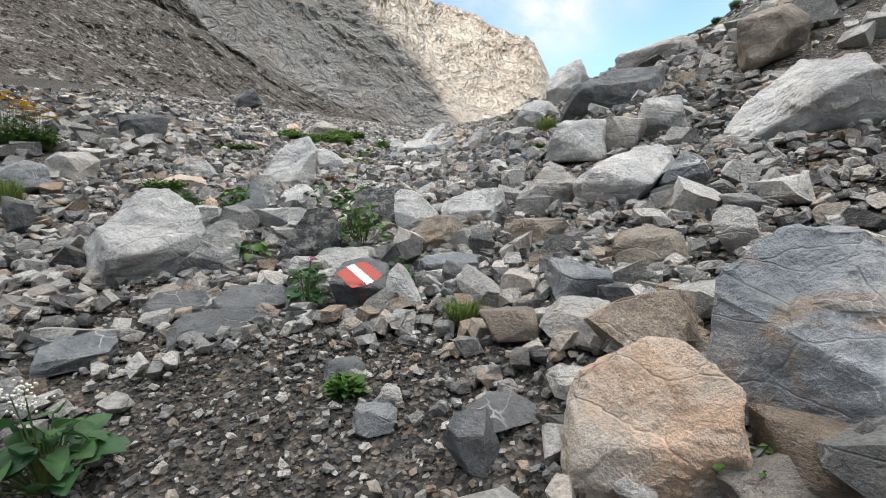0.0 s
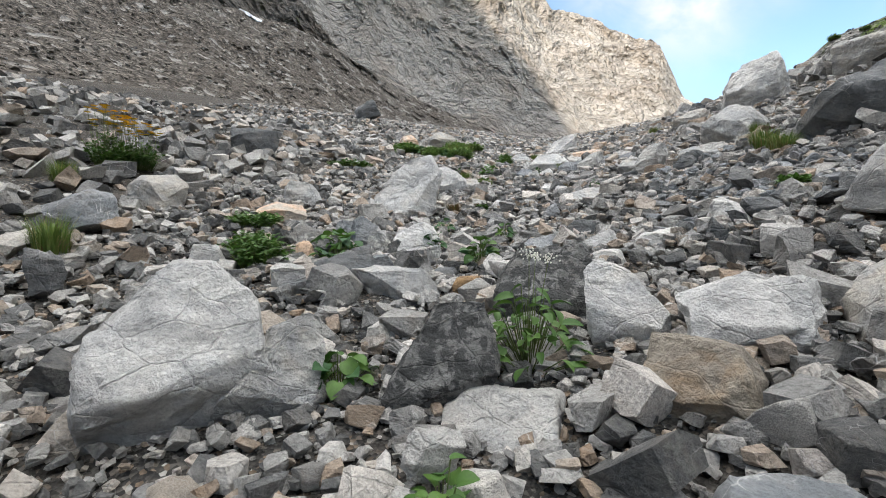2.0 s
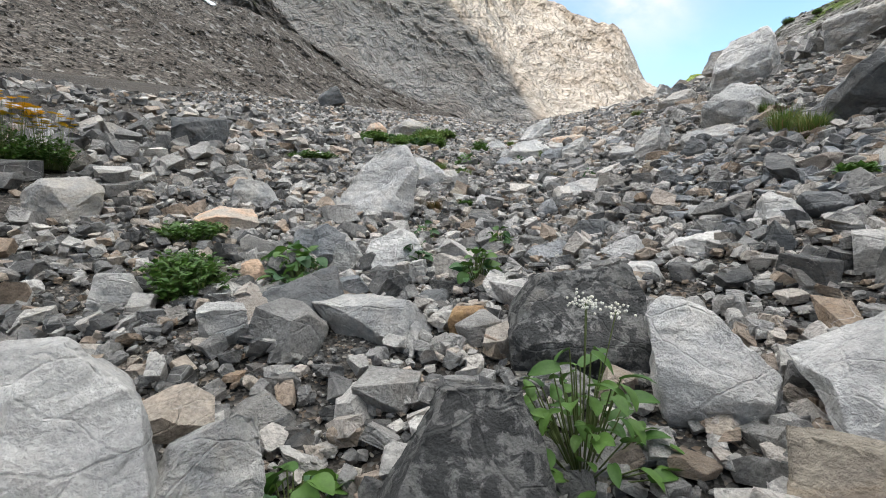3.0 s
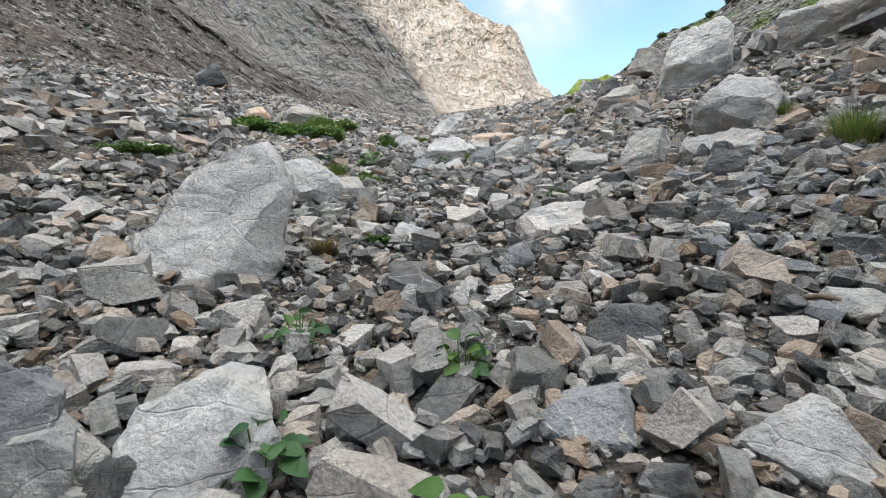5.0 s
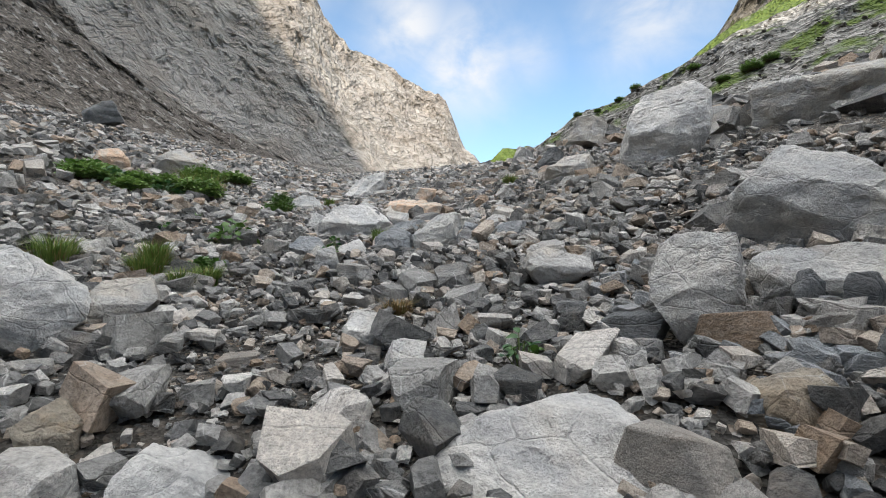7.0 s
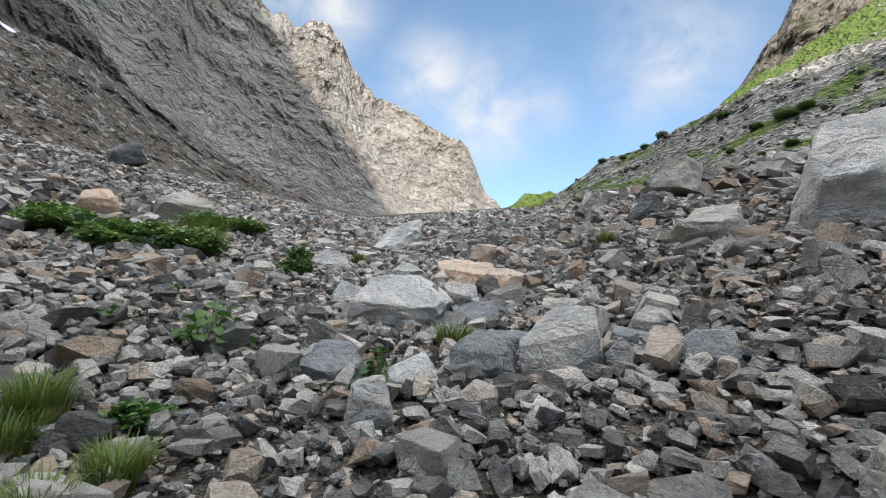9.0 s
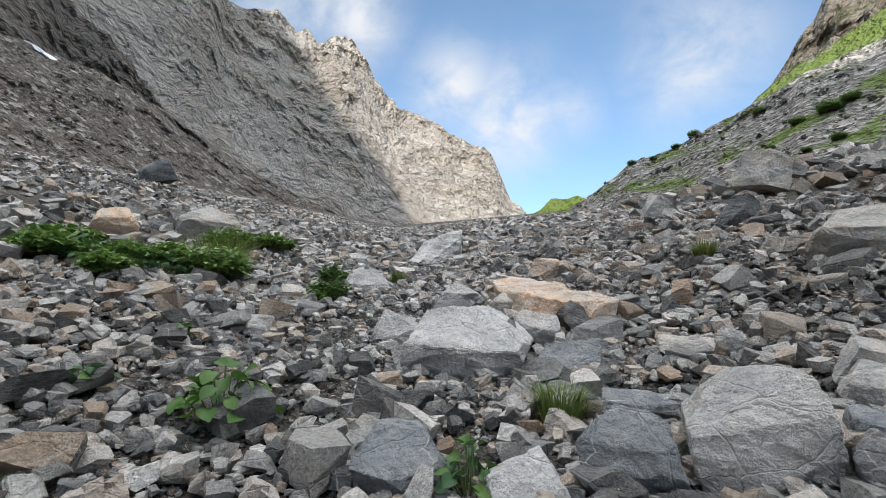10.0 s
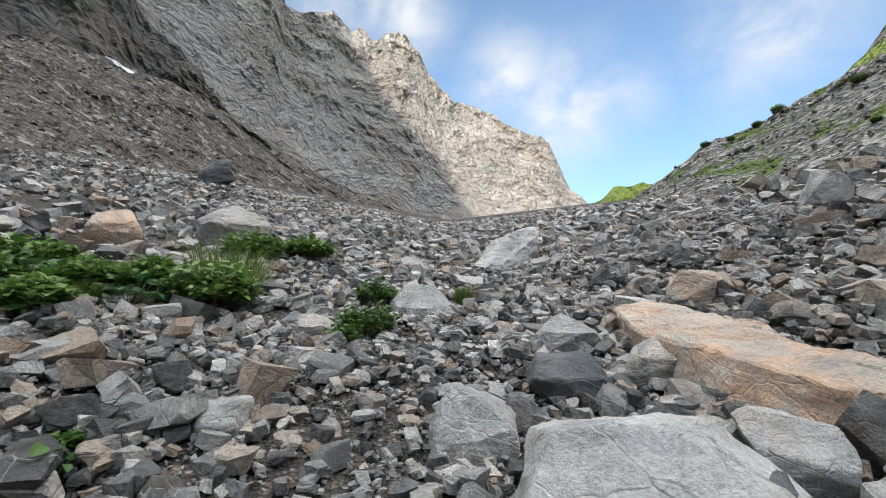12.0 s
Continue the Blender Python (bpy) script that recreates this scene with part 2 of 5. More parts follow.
def cliff(name, tone_a, tone_b, dark, scale=1.0, green=0.0):
    """A weathered limestone wall with beds, cracks and water streaks."""
    m, n = material(name)
    pos = n.add("ShaderNodeTexCoord").outputs["Object"]
    bend = n.add("ShaderNodeTexNoise", Scale=0.012 / scale, Detail=5.0)
    n.put(bend, "Vector", pos)
    sc = n.add("ShaderNodeVectorMath")
    sc.operation = "MULTIPLY_ADD"
    n.put(sc, 0, bend.outputs[1]), n.put(sc, 1, (60.0 * scale, 60.0 * scale, 60.0 * scale)), n.put(sc, 2, pos)
    bent = sc.outputs[0]
    beds = n.noise(n.scaled(bent, 0.02, 0.02, 0.42), 1.0 / scale, 6, 0.62)
    crack = n.noise(n.scaled(pos, 0.12, 0.12, 0.05), 1.0 / scale, 10, 0.72, 1.2)
    patch = n.noise(pos, 0.02 / scale, 7, 0.6, 0.5)
    rough = n.noise(pos, 0.35 / scale, 8, 0.7)
    col = n.mix(n.range(patch, 0.35, 0.65), (*tone_a, 1), (*tone_b, 1))
    col = n.mix(n.range(n.noise(pos, 0.03 / scale, 6, 0.6), 0.45, 0.62, 0.0, 0.55), col, (0.42, 0.35, 0.285, 1))
    col = n.mix(0.6, col, n.ramp(beds, (0.3, 0.45), (0.5, 0.95), (0.7, 1.2)), "MULTIPLY")
    col = n.mix(n.range(crack, 0.57, 0.72, 0.0, 0.4), col, (*dark, 1))
    col = n.mix(0.5, col, n.ramp(rough, (0.3, 0.55), (0.65, 1.15)), "MULTIPLY")
    if green:
        col = n.mix(n.range(n.noise(pos, 0.05 / scale, 8, 0.65), 0.60 - green * 0.2, 0.66 - green * 0.2), col, (0.10, 0.125, 0.035, 1))
    ridge = n.ridged(n.scaled(bent, 0.045, 0.045, 0.03), 1.0 / scale)
    col = n.mix(n.range(ridge, 0.1, 0.8, 0.2, 0.0), col, (*dark, 1))
    joint = n.range(n.voronoi(n.scaled(bent, 0.05, 0.05, 0.06), 1.0 / scale, "DISTANCE_TO_EDGE"), 0.0, 0.09, 1.0, 0.0)
    fine = n.range(n.voronoi(n.scaled(bent, 0.16, 0.16, 0.22), 1.0 / scale, "DISTANCE_TO_EDGE"), 0.0, 0.12, 1.0, 0.0)
    col = n.mix(n.math("MULTIPLY", n.math("ADD", n.math("MULTIPLY", joint, 0.3), n.math("MULTIPLY", fine, 0.22)), n.range(patch, 0.3, 0.6, 0.4, 1.0)), col, (*dark, 1))
    rough = n.math("ADD", n.math("ADD", rough, n.math("MULTIPLY", ridge, 0.25)), n.math("MULTIPLY", n.math("ADD", joint, fine), -0.5))
    h = n.math("ADD", n.math("MULTIPLY", beds, 1.6), n.math("ADD", n.math("MULTIPLY", crack, -1.2), rough))
    finish(n, col, 0.95, n.bump(h, 1.0, 4.0 * scale), 0.12)
    return m


def greenery(name, a, b, dry=None, shine=0.35):
    m, n = material(name)
    pos = n.add("ShaderNodeTexCoord").outputs["Object"]
    isl = n.add("ShaderNodeNewGeometry").outputs["Random Per Island"]
    obj = n.add("ShaderNodeObjectInfo").outputs["Random"]
    k = n.math("FRACT", n.math("ADD", isl, obj))
    stops = [(0.0, a), (0.8, b)] + ([(1.0, dry)] if dry else [])
    col = n.ramp(k, *stops)
    col = n.mix(0.5, col, n.ramp(n.noise(pos, 40, 4, 0.6), (0.3, 0.6), (0.7, 1.2)), "MULTIPLY")
    p = n.add("ShaderNodeBsdfPrincipled", Base_Color=col, Roughness=0.55)
    n.put(p, "Specular IOR Level", shine)
    n.put(p, "Normal", n.bump(n.noise(pos, 60, 4), 0.4, 0.004))
    t = n.add("ShaderNodeBsdfTranslucent", Color=col)
    mixer = n.add("ShaderNodeMixShader", Fac=0.28)
    n.tree.links.new(p.outputs[0], mixer.inputs[1]), n.tree.links.new(t.outputs[0], mixer.inputs[2])
    out = n.add("ShaderNodeOutputMaterial")
    n.tree.links.new(mixer.outputs[0], out.inputs[0])
    return m


def plain(name, colour, rough=0.7, wear=0.3, grain=30):
    m, n = material(name)
    pos = n.add("ShaderNodeTexCoord").outputs["Object"]
    g = n.noise(pos, grain, 6, 0.65)
    col = n.mix(wear, (*colour, 1), n.ramp(g, (0.3, tuple(c * 0.4 for c in colour)), (0.7, tuple(min(1, c * 1.3) for c in colour))))
    finish(n, col, rough, n.bump(g, 0.4, 0.004), 0.3)
    return m


GRAVEL = gravel()
GRIT = grit()
LEAF = greenery("leaf_green", (0.042, 0.105, 0.018), (0.078, 0.155, 0.027))
LEAF_DARK = greenery("leaf_dark_green", (0.025, 0.076, 0.029), (0.050, 0.117, 0.036))
GRASS = greenery("grass_blades", (0.090, 0.165, 0.033), (0.180, 0.247, 0.060), (0.375, 0.300, 0.120))
DRY = greenery("dry_grass", (0.280, 0.189, 0.084), (0.168, 0.119, 0.056), (0.140, 0.168, 0.042))
SHRUB = greenery("shrub_leaves", (0.075, 0.155, 0.035), (0.170, 0.270, 0.065))
STALK = plain("green_stalk", (0.10, 0.13, 0.04))
YELLOW = plain("yellow_petals", (0.75, 0.48, 0.03))
CREAM = plain("white_petals", (0.72, 0.71, 0.62))
PINK = plain("pink_petals", (0.50, 0.16, 0.27))
BARK = plain("weathered_wood", (0.12, 0.085, 0.06), 0.85, 0.6, 22)
RED_PAINT = plain("red_trail_paint", (0.36, 0.07, 0.055), 0.75, 0.35, 45)
WHITE_PAINT = plain("white_trail_paint", (0.80, 0.79, 0.76), 0.75, 0.2, 45)
SNOW = plain("old_snow", (0.78, 0.80, 0.82), 0.6, 0.15, 3)
FAR_RUBBLE = scree("far_rubble", (0.115, 0.101, 0.084), (0.185, 0.167, 0.144), 0.6)
TALUS = scree("brown_talus", (0.098, 0.083, 0.069), (0.147, 0.130, 0.111), 0.55)
HILLSIDE = scree("stony_hillside", (0.170, 0.163, 0.146), (0.224, 0.214, 0.194), 0.7, green=0.45)
MEADOW = scree("steep_meadow", (0.212, 0.204, 0.170), (0.281, 0.264, 0.230), 0.8, green=1.3)
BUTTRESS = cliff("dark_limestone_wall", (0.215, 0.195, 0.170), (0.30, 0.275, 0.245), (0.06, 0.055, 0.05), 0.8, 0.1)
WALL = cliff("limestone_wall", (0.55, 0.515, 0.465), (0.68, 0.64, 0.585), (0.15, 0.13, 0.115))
WALL_FAR = cliff("far_limestone_wall", (0.40, 0.375, 0.33), (0.34, 0.31, 0.26), (0.16, 0.14, 0.11), 1.0, 0.25)


# ---- the large structure ----
def soft(u):
    return max(u, 0.0) + math.log1p(math.exp(-abs(u)))


def ease(v, a, b):
    k = min(max((v - a) / (b - a), 0.0), 1.0)
    return k * k * (3 - 2 * k)


def ground_z(x, y):
    """The gully: it climbs ahead, with a steep flank at x > 0 and a gentle bank at x < -3."""
    v = max(y, -2.0)
    flank = soft((x + 0.3) * 1.5) / 1.5 * max(0.4621 - 0.0043 * v - 0.010 * max(v - 20.0, 0.0), 0.15) * (0.58 + 0.42 * ease(y, 3.5, 8.0))
    bank = soft((-x - 3.0) * 1.5) / 1.5 * (max(0.2765 - 0.0044 * v, 0.11) + 0.045 * ease(v, 30, 50))
    rise = 0.2209 * y - 0.0002 * y * y if y < 60 else 12.53 + 0.185 * (y - 60)
    if y < -6:
        rise = -1.33 + 0.12 * (y + 6)
    return -0.15 + rise + flank + bank


def relief(x, y):
    p = Vector((x, y, 0))
    return 0.10 * noise.fractal(p * 0.55, 0.9, 2.1, 3) + 0.035 * noise.noise(p * 3.1)


def floor_z(x, y):
    return ground_z(x, y) + relief(x, y)


def mesh_ob(name, verts, faces, mat, smooth=True, parent=None):
    me = bpy.data.meshes.new(name)
    me.from_pydata(verts, [], faces)
    me.materials.append(mat)
    if smooth:
        me.shade_smooth()
    ob = new(name, me)
    if parent is not None:
        ob.parent = parent
    return ob


def steps(stops):
    """Coordinates from (start, stop, step) runs."""
    out = []
    for a, b, d in stops:
        k = max(1, round((b - a) / d))
        out += [a + (b - a) * i / k for i in range(k)]
    return out + [stops[-1][1]]


def build_ground():
    xs = steps(((-900, -120, 60), (-120, -30, 6), (-30, -8, 0.8), (-8, 8, 0.16), (8, 30, 0.8), (30, 120, 6), (120, 900, 60)))
    ys = steps(((-900, -60, 60), (-60, -3, 3), (-3, 26, 0.16), (26, 60, 0.8), (60, 200, 8), (200, 900, 60)))
    verts = [(x, y, floor_z(max(-160, min(160, x)), y)) for y in ys for x in xs]
    w = len(xs)
    faces = [(j * w + i, j * w + i + 1, (j + 1) * w + i + 1, (j + 1) * w + i) for j in range(len(ys) - 1) for i in range(w - 1)]
    ob = mesh_ob("ground", verts, faces, GRAVEL)
    tagged(ob, "steep gully floor of fine grey-brown gravel and dirt", "ground", kind="structure")


build_ground()

EYE_POINT = Vector((-1.45, 13.0, 4.1))


def along(a, stops):
    """Straight interpolation through (angle, value) stops."""
    for (a0, v0), (a1, v1) in zip(stops, stops[1:]):
        if a <= a1:
            return v0 + (v1 - v0) * max(0.0, (a - a0) / (a1 - a0))
    return stops[-1][1]


def massif(name, mat, az, crest, foot, near, far, label, category, rough=0.06, wave=0.03, jag=0.3, cols=240, rows=90, bulge=1.0, grooves=0.0, kind="structure", ribs=0.5):
    """A mountain side round the valley, from its foot line to its crest, with the back slope behind the crest.
    crest, foot: degrees above the valley floor's centre by bearing; near, far: metres to foot and crest by bearing."""
    verts, faces = [], []
    total = rows + 6
    for j in range(total):
        s = min(j / (rows - 1), 1.0)
        for i in range(cols):
            a = az[0] + (az[1] - az[0]) * i / (cols - 1)
            r0, r1 = along(a, near), along(a, far)
            top = along(a, crest) + jag * noise.fractal(Vector((a * 0.45, 3.3, 0.7)), 0.8, 2.2, 5)
            e = along(a, foot) + (top - along(a, foot)) * s
            r = r0 + (r1 - r0) * s ** bulge
            p = Vector((r * math.sin(radians(a)), r * math.cos(radians(a)), r * math.tan(radians(e))))
            q = p * wave
            rib = noise.ridged_multi_fractal(Vector((q.x, q.y, q.z * ribs)), 0.9, 2.1, 6, 1.0, 2.0) - 1.0
            ledge = noise.noise(Vector((q.x * 0.4, q.y * 0.4, q.z * 3.2)))
            fine = noise.fractal(Vector((q.x * 5, q.y * 5, q.z * 2.2)), 0.7, 2.1, 4)
            gully = noise.ridged_multi_fractal(Vector((a * 0.16 + e * 0.03, e * 0.035, 7.7)), 0.9, 2.2, 4, 1.0, 2.0) - 1.0
            r *= 1.0 - rough * (rib * 0.8 + ledge * 0.22 + fine * 0.28 - grooves * gully) * min(1.0, 0.25 + 1.5 * s)
            z = r * math.tan(radians(e))
            if j >= rows:
                k = (j - rows + 1) / 6
                r, z = r * (1 + 0.6 * k), z * (1 - k)
            verts.append((EYE_POINT.x + r * math.sin(radians(a)), EYE_POINT.y + r * math.cos(radians(a)), EYE_POINT.z + z))
    for j in range(total - 1):
        for i in range(cols - 1):
            faces.append((j * cols + i, j * cols + i + 1, (j + 1) * cols + i + 1, (j + 1) * cols + i))
    ob = mesh_ob(name, verts, faces, mat, smooth=category != "cliff")
    return tagged(ob, label, category, kind=kind)


# pale limestone peak that closes the valley, its wall running on over the scree
massif("cliff_main", WALL, (-75, 24),
       ((-75, 42), (-50, 40), (-36, 37), (-23, 34.5), (-21.3, 31.8), (-17.8, 31.9), (-15.8, 32.7), (-13.4, 30.6), (-12.2, 31.3), (-10.7, 29.8), (-8.6, 31.0), (-6.4, 31.2), (-4.4, 29.0),
        (-3.4, 27.0), (-0.2, 24.6), (3.4, 23.3), (7, 21.5), (10.2, 20.5), (11.9, 19.5), (13, 17.2), (14.3, 14.3), (16.6, 12.3), (24, 9)),
       ((-75, 15), (-45, 18), (-30, 15), (-11, 9), (24, 6)),
       ((-75, 130), (-40, 150), (-11, 240), (5, 320), (24, 330)),
       ((-75, 190), (-40, 230), (-15, 350), (0, 400), (12, 430), (24, 430)),
       "pale grey limestone cliffs of a high peak", "cliff", rough=0.021, wave=0.045, jag=0.5, cols=500, rows=220, ribs=0.6, grooves=0.15)
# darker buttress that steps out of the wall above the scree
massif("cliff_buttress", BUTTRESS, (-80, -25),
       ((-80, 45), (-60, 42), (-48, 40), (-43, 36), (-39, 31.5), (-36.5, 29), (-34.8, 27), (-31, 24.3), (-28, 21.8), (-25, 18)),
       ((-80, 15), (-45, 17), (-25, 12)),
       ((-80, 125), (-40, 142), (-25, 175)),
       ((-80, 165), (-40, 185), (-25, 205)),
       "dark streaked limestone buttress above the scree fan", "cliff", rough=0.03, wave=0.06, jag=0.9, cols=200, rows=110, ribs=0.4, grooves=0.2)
# brown talus fan below the wall
massif("talus_slope", TALUS, (-95, 6),
       ((-95, 24), (-60, 22.6), (-46.4, 22.3), (-40.5, 22.6), (-37.4, 22.5), (-32.7, 22.0), (-26.9, 20.1), (-21.8, 17.5), (-16.5, 15.0), (-11, 12.9), (-6, 11.0), (6, 9.2)),
       ((-95, 4), (-44, 4), (-20, 6), (6, 7)),
       ((-95, 26), (-44, 30), (-20, 70), (6, 130)),
       ((-95, 120), (-44, 140), (-20, 190), (6, 260)),
       "long brown-grey scree fan below the cliffs", "scree slope", rough=0.03, wave=0.05, jag=0.18, cols=260, rows=110, ribs=0.3)
# grass-grown stony hillside opposite
massif("hillside", HILLSIDE, (15, 120),
       ((15, 8.5), (19, 11.3), (23.2, 13.9), (27.5, 16.9), (28.8, 17.9), (33.4, 19.0), (36.5, 20.5), (41.3, 22.4), (46, 24.2), (54, 26), (75, 28), (120, 28)),
       ((15, 8), (30, 6), (45, 6), (120, 4)),
       ((15, 95), (25, 55), (45, 26), (120, 24)),
       ((15, 170), (25, 140), (45, 120), (120, 120)),
       "stony hillside patched with grass and low shrubs", "hillside", rough=0.03, wave=0.06, jag=0.22, cols=260, rows=90, ribs=0.4)
massif("green_knoll", MEADOW, (12, 27),
       ((12, 9.5), (15.5, 11.6), (17, 12.3), (18.2, 12.7), (19.4, 14.1), (22.6, 14.4), (24, 14.0), (27, 11)),
       ((12, 8), (27, 8)), ((12, 200), (27, 190)), ((12, 230), (27, 225)),
       "small sunlit grassy knoll with rocks at the head of the gully", "knoll", rough=0.03, wave=0.09, jag=0.3, cols=90, rows=40)
# sunlit meadow shelf and the ribbed crag above it
massif("crag", WALL_FAR, (40, 125),
       ((40, 20), (42.8, 24.2), (44.3, 25.9), (46.7, 28.8), (47.8, 30.9), (52, 35), (60, 38), (125, 36)),
       ((40, 18), (46, 20), (125, 20)),
       ((40, 190), (125, 170)), ((40, 230), (125, 220)),
       "ribbed grey-green crag above a steep meadow", "cliff", rough=0.05, wave=0.05, jag=0.4, cols=200, rows=80, ribs=0.15)
massif("meadow_shelf", MEADOW, (39, 125),
       ((39, 20.5), (41.3, 22.7), (43, 24.0), (46.4, 25.4), (53.7, 28.6), (70, 31), (125, 31)),
       ((39, 18), (46, 20), (125, 20)),
       ((39, 125), (46, 122), (125, 122)), ((39, 160), (125, 160)),
       "steep bright green alpine meadow", "meadow", rough=0.02, wave=0.05, jag=0.12, cols=140, rows=40, ribs=0.5)


def build_ridge():
    """The mountain range behind the valley's mouth: it keeps the low sun off the gully."""
    crest = ((-900, 400), (-520, 390), (-400, 365), (-350, 325), (-326, 285), (-288, 240), (-260, 198), (-250, 184), (-225, 166), (-173, 150), (-85, 137), (0, 125), (150, 120), (450, 160), (900, 200))
    verts, faces, w = [], [], 121
    rows = ((-70, 0.0), (-140, 0.18), (-240, 0.45), (-330, 0.75), (-400, 1.0), (-480, 0.7), (-700, 0.0))
    for y, k in rows:
        for i in range(w):
            x = -900 + 15 * i
            h = along(x, crest) + (5 * noise.fractal(Vector((x * 0.02, 0, 0)), 0.9, 2, 4))
            verts.append((x, y + 8 * noise.noise(Vector((x * 0.02, y, 0))), -30 + (h + 30) * k))
    for j in range(len(rows) - 1):
        for i in range(w - 1):
            faces.append((j * w + i, j * w + i + 1, (j + 1) * w + i + 1, (j + 1) * w + i))
    tagged(mesh_ob("ridge_behind", verts, faces, TALUS), "dark mountain ridge behind the valley mouth", "ridge", kind="structure")


build_ridge()


# ---- stones ----
def chip(bm, cuts, seed, squash=(1, 1, 1)):
    """Breaks a block in bm down to an angular stone of about unit size."""
    rng = random.Random(seed)
    bmesh.ops.create_cube(bm, size=1.0)
    for v in bm.verts:
        v.co += Vector([rng.uniform(-0.2, 0.2) for _ in range(3)])
    spin = Euler([rng.uniform(-0.35, 0.35) for _ in range(3)]).to_matrix()
    for v in bm.verts:
        v.co = spin @ v.co
    for _ in range(cuts):
        no = Vector([rng.gauss(0, 1) for _ in range(3)]).normalized()
        if no.z < -0.3:
            no.z *= 0.4
            no.normalize()
        reach = max(v.co.dot(no) for v in bm.verts)
        co = no * reach * rng.uniform(0.58, 0.84)
        res = bmesh.ops.bisect_plane(bm, geom=bm.verts[:] + bm.edges[:] + bm.faces[:], plane_co=co, plane_no=no, clear_outer=True)
        edges = [e for e in res["geom_cut"] if isinstance(e, bmesh.types.BMEdge)]
        if len(edges) > 2:
            bmesh.ops.contextual_create(bm, geom=edges)
    lo = Vector([min(v.co[k] for v in bm.verts) for k in range(3)])
    hi = Vector([max(v.co[k] for v in bm.verts) for k in range(3)])
    for v in bm.verts:
        v.co = Vector([((v.co[k] - lo[k]) / (hi[k] - lo[k]) - 0.5) * squash[k] for k in range(3)])


def finish_mesh(bm, name, mat, angle=28):
    me = bpy.data.meshes.new(name)
    bmesh.ops.recalc_face_normals(bm, faces=bm.faces[:])
    bm.to_mesh(me)
    bm.free()
    me.materials.append(mat)
    me.shade_smooth()
    me.set_sharp_from_angle(angle=radians(angle))
    return me


FOOTPRINTS = []
COUNT = [0]


def roughen(bm, size, seed, fine):
    """Worn edges, fracture ledges and small breaks on a cut block."""
    bmesh.ops.bevel(bm, geom=bm.edges[:], offset=size * 0.016, segments=1, affect="EDGES", clamp_overlap=True)
    bmesh.ops.triangulate(bm, faces=bm.faces[:])
    for _ in range(6):
        longest = [e for e in bm.edges if e.calc_length() > size * fine]
        if not longest:
            break
        bmesh.ops.subdivide_edges(bm, edges=longest, cuts=1)
        bmesh.ops.triangulate(bm, faces=[f for f in bm.faces if len(f.verts) > 3])
    bm.normal_update()
    off = Vector((seed * 1.7, seed * 0.3, 0))
    for v in bm.verts:
        q = v.co / size
        ledge = round(2.6 * noise.fractal(Vector((q.x, q.y, q.z * 1.6)) * 1.5 + off, 0.9, 2.0, 3)) / 2.6
        chips = noise.voronoi(Vector((q.x, q.y, q.z * 1.5)) * 4.2 + off)[0][0]
        v.co += v.normal * size * (0.034 * ledge + 0.024 * (chips - 0.4) + 0.03 * noise.noise(q * 1.6 + off) + 0.016 * noise.noise(q * 7 + off) + 0.008 * noise.noise(q * 17 + off))


def cut(bm, co, no):
    """Breaks away all that lies beyond a plane, and closes the break."""
    res = bmesh.ops.bisect_plane(bm, geom=bm.verts[:] + bm.edges[:] + bm.faces[:], plane_co=co, plane_no=no, clear_outer=True)
    edges = [e for e in res["geom_cut"] if isinstance(e, bmesh.types.BMEdge)]
    if len(edges) > 2:
        bmesh.ops.contextual_create(bm, geom=edges)


def rock(x, y, z, wide, deep, high, yaw, mat, words, faces, crease=0.45, turn_by=0.0, dip=0.0, more=()):
    """A large stone broken from a block: its standing faces (degrees round the block's own y axis, reach), a sloping upper face
    that starts at the height crease, turned by turn_by, an undercut foot, and more planes (x, y, z, reach)."""
    COUNT[0] += 1
    seed = COUNT[0] * 17 + 3
    rng = random.Random(seed)
    size = (wide * deep * high) ** (1 / 3)
    bm = bmesh.new()
    bmesh.ops.create_cube(bm, size=1.0)
    for v in bm.verts:
        v.co = Vector((v.co.x * wide * 1.03, v.co.y * deep, high * 1.0 if v.co.z > 0 else -0.35 * high))
    mid = Vector((0, 0, high / 2))
    for angle, reach in faces:
        a = radians(angle)
        no = Vector((math.cos(a), rng.uniform(-0.22, 0.3), math.sin(a)))
        cut(bm, mid + no * reach * (wide + high) / 2, no.normalized())
    no = Vector((0, -(1 - crease) * high, 0.6 * deep)).normalized()
    no.rotate(Euler((0, 0, radians(turn_by))))
    cut(bm, (0, -deep / 2, crease * high), no)
    cut(bm, (0, -deep / 2, 0.28 * high), Vector((rng.uniform(-0.3, 0.3), -0.85, -0.45)).normalized())
    for nx, ny, nz, reach in more:
        cut(bm, mid + Vector((nx, ny, nz)) * reach, Vector((nx, ny, nz)))
    for _ in range(9):
        no = Vector((rng.gauss(0, 1), rng.gauss(-0.2, 0.9), rng.gauss(0.25, 0.7))).normalized()
        reach = max((v.co - mid).dot(no) for v in bm.verts)
        cut(bm, mid + no * reach * rng.uniform(0.84, 0.95), no)
    roughen(bm, size, seed, 0.055)
    ob = new("boulder", finish_mesh(bm, "boulder", mat, 24))
    ob.matrix_world = pose(x, y, z, 0, dip, yaw)
    FOOTPRINTS.append((x, y, 0.5 * max(wide, deep), 0.42 * min(wide, deep)))
    return tagged(ob, words, "boulder" if wide > 0.4 else "stone")


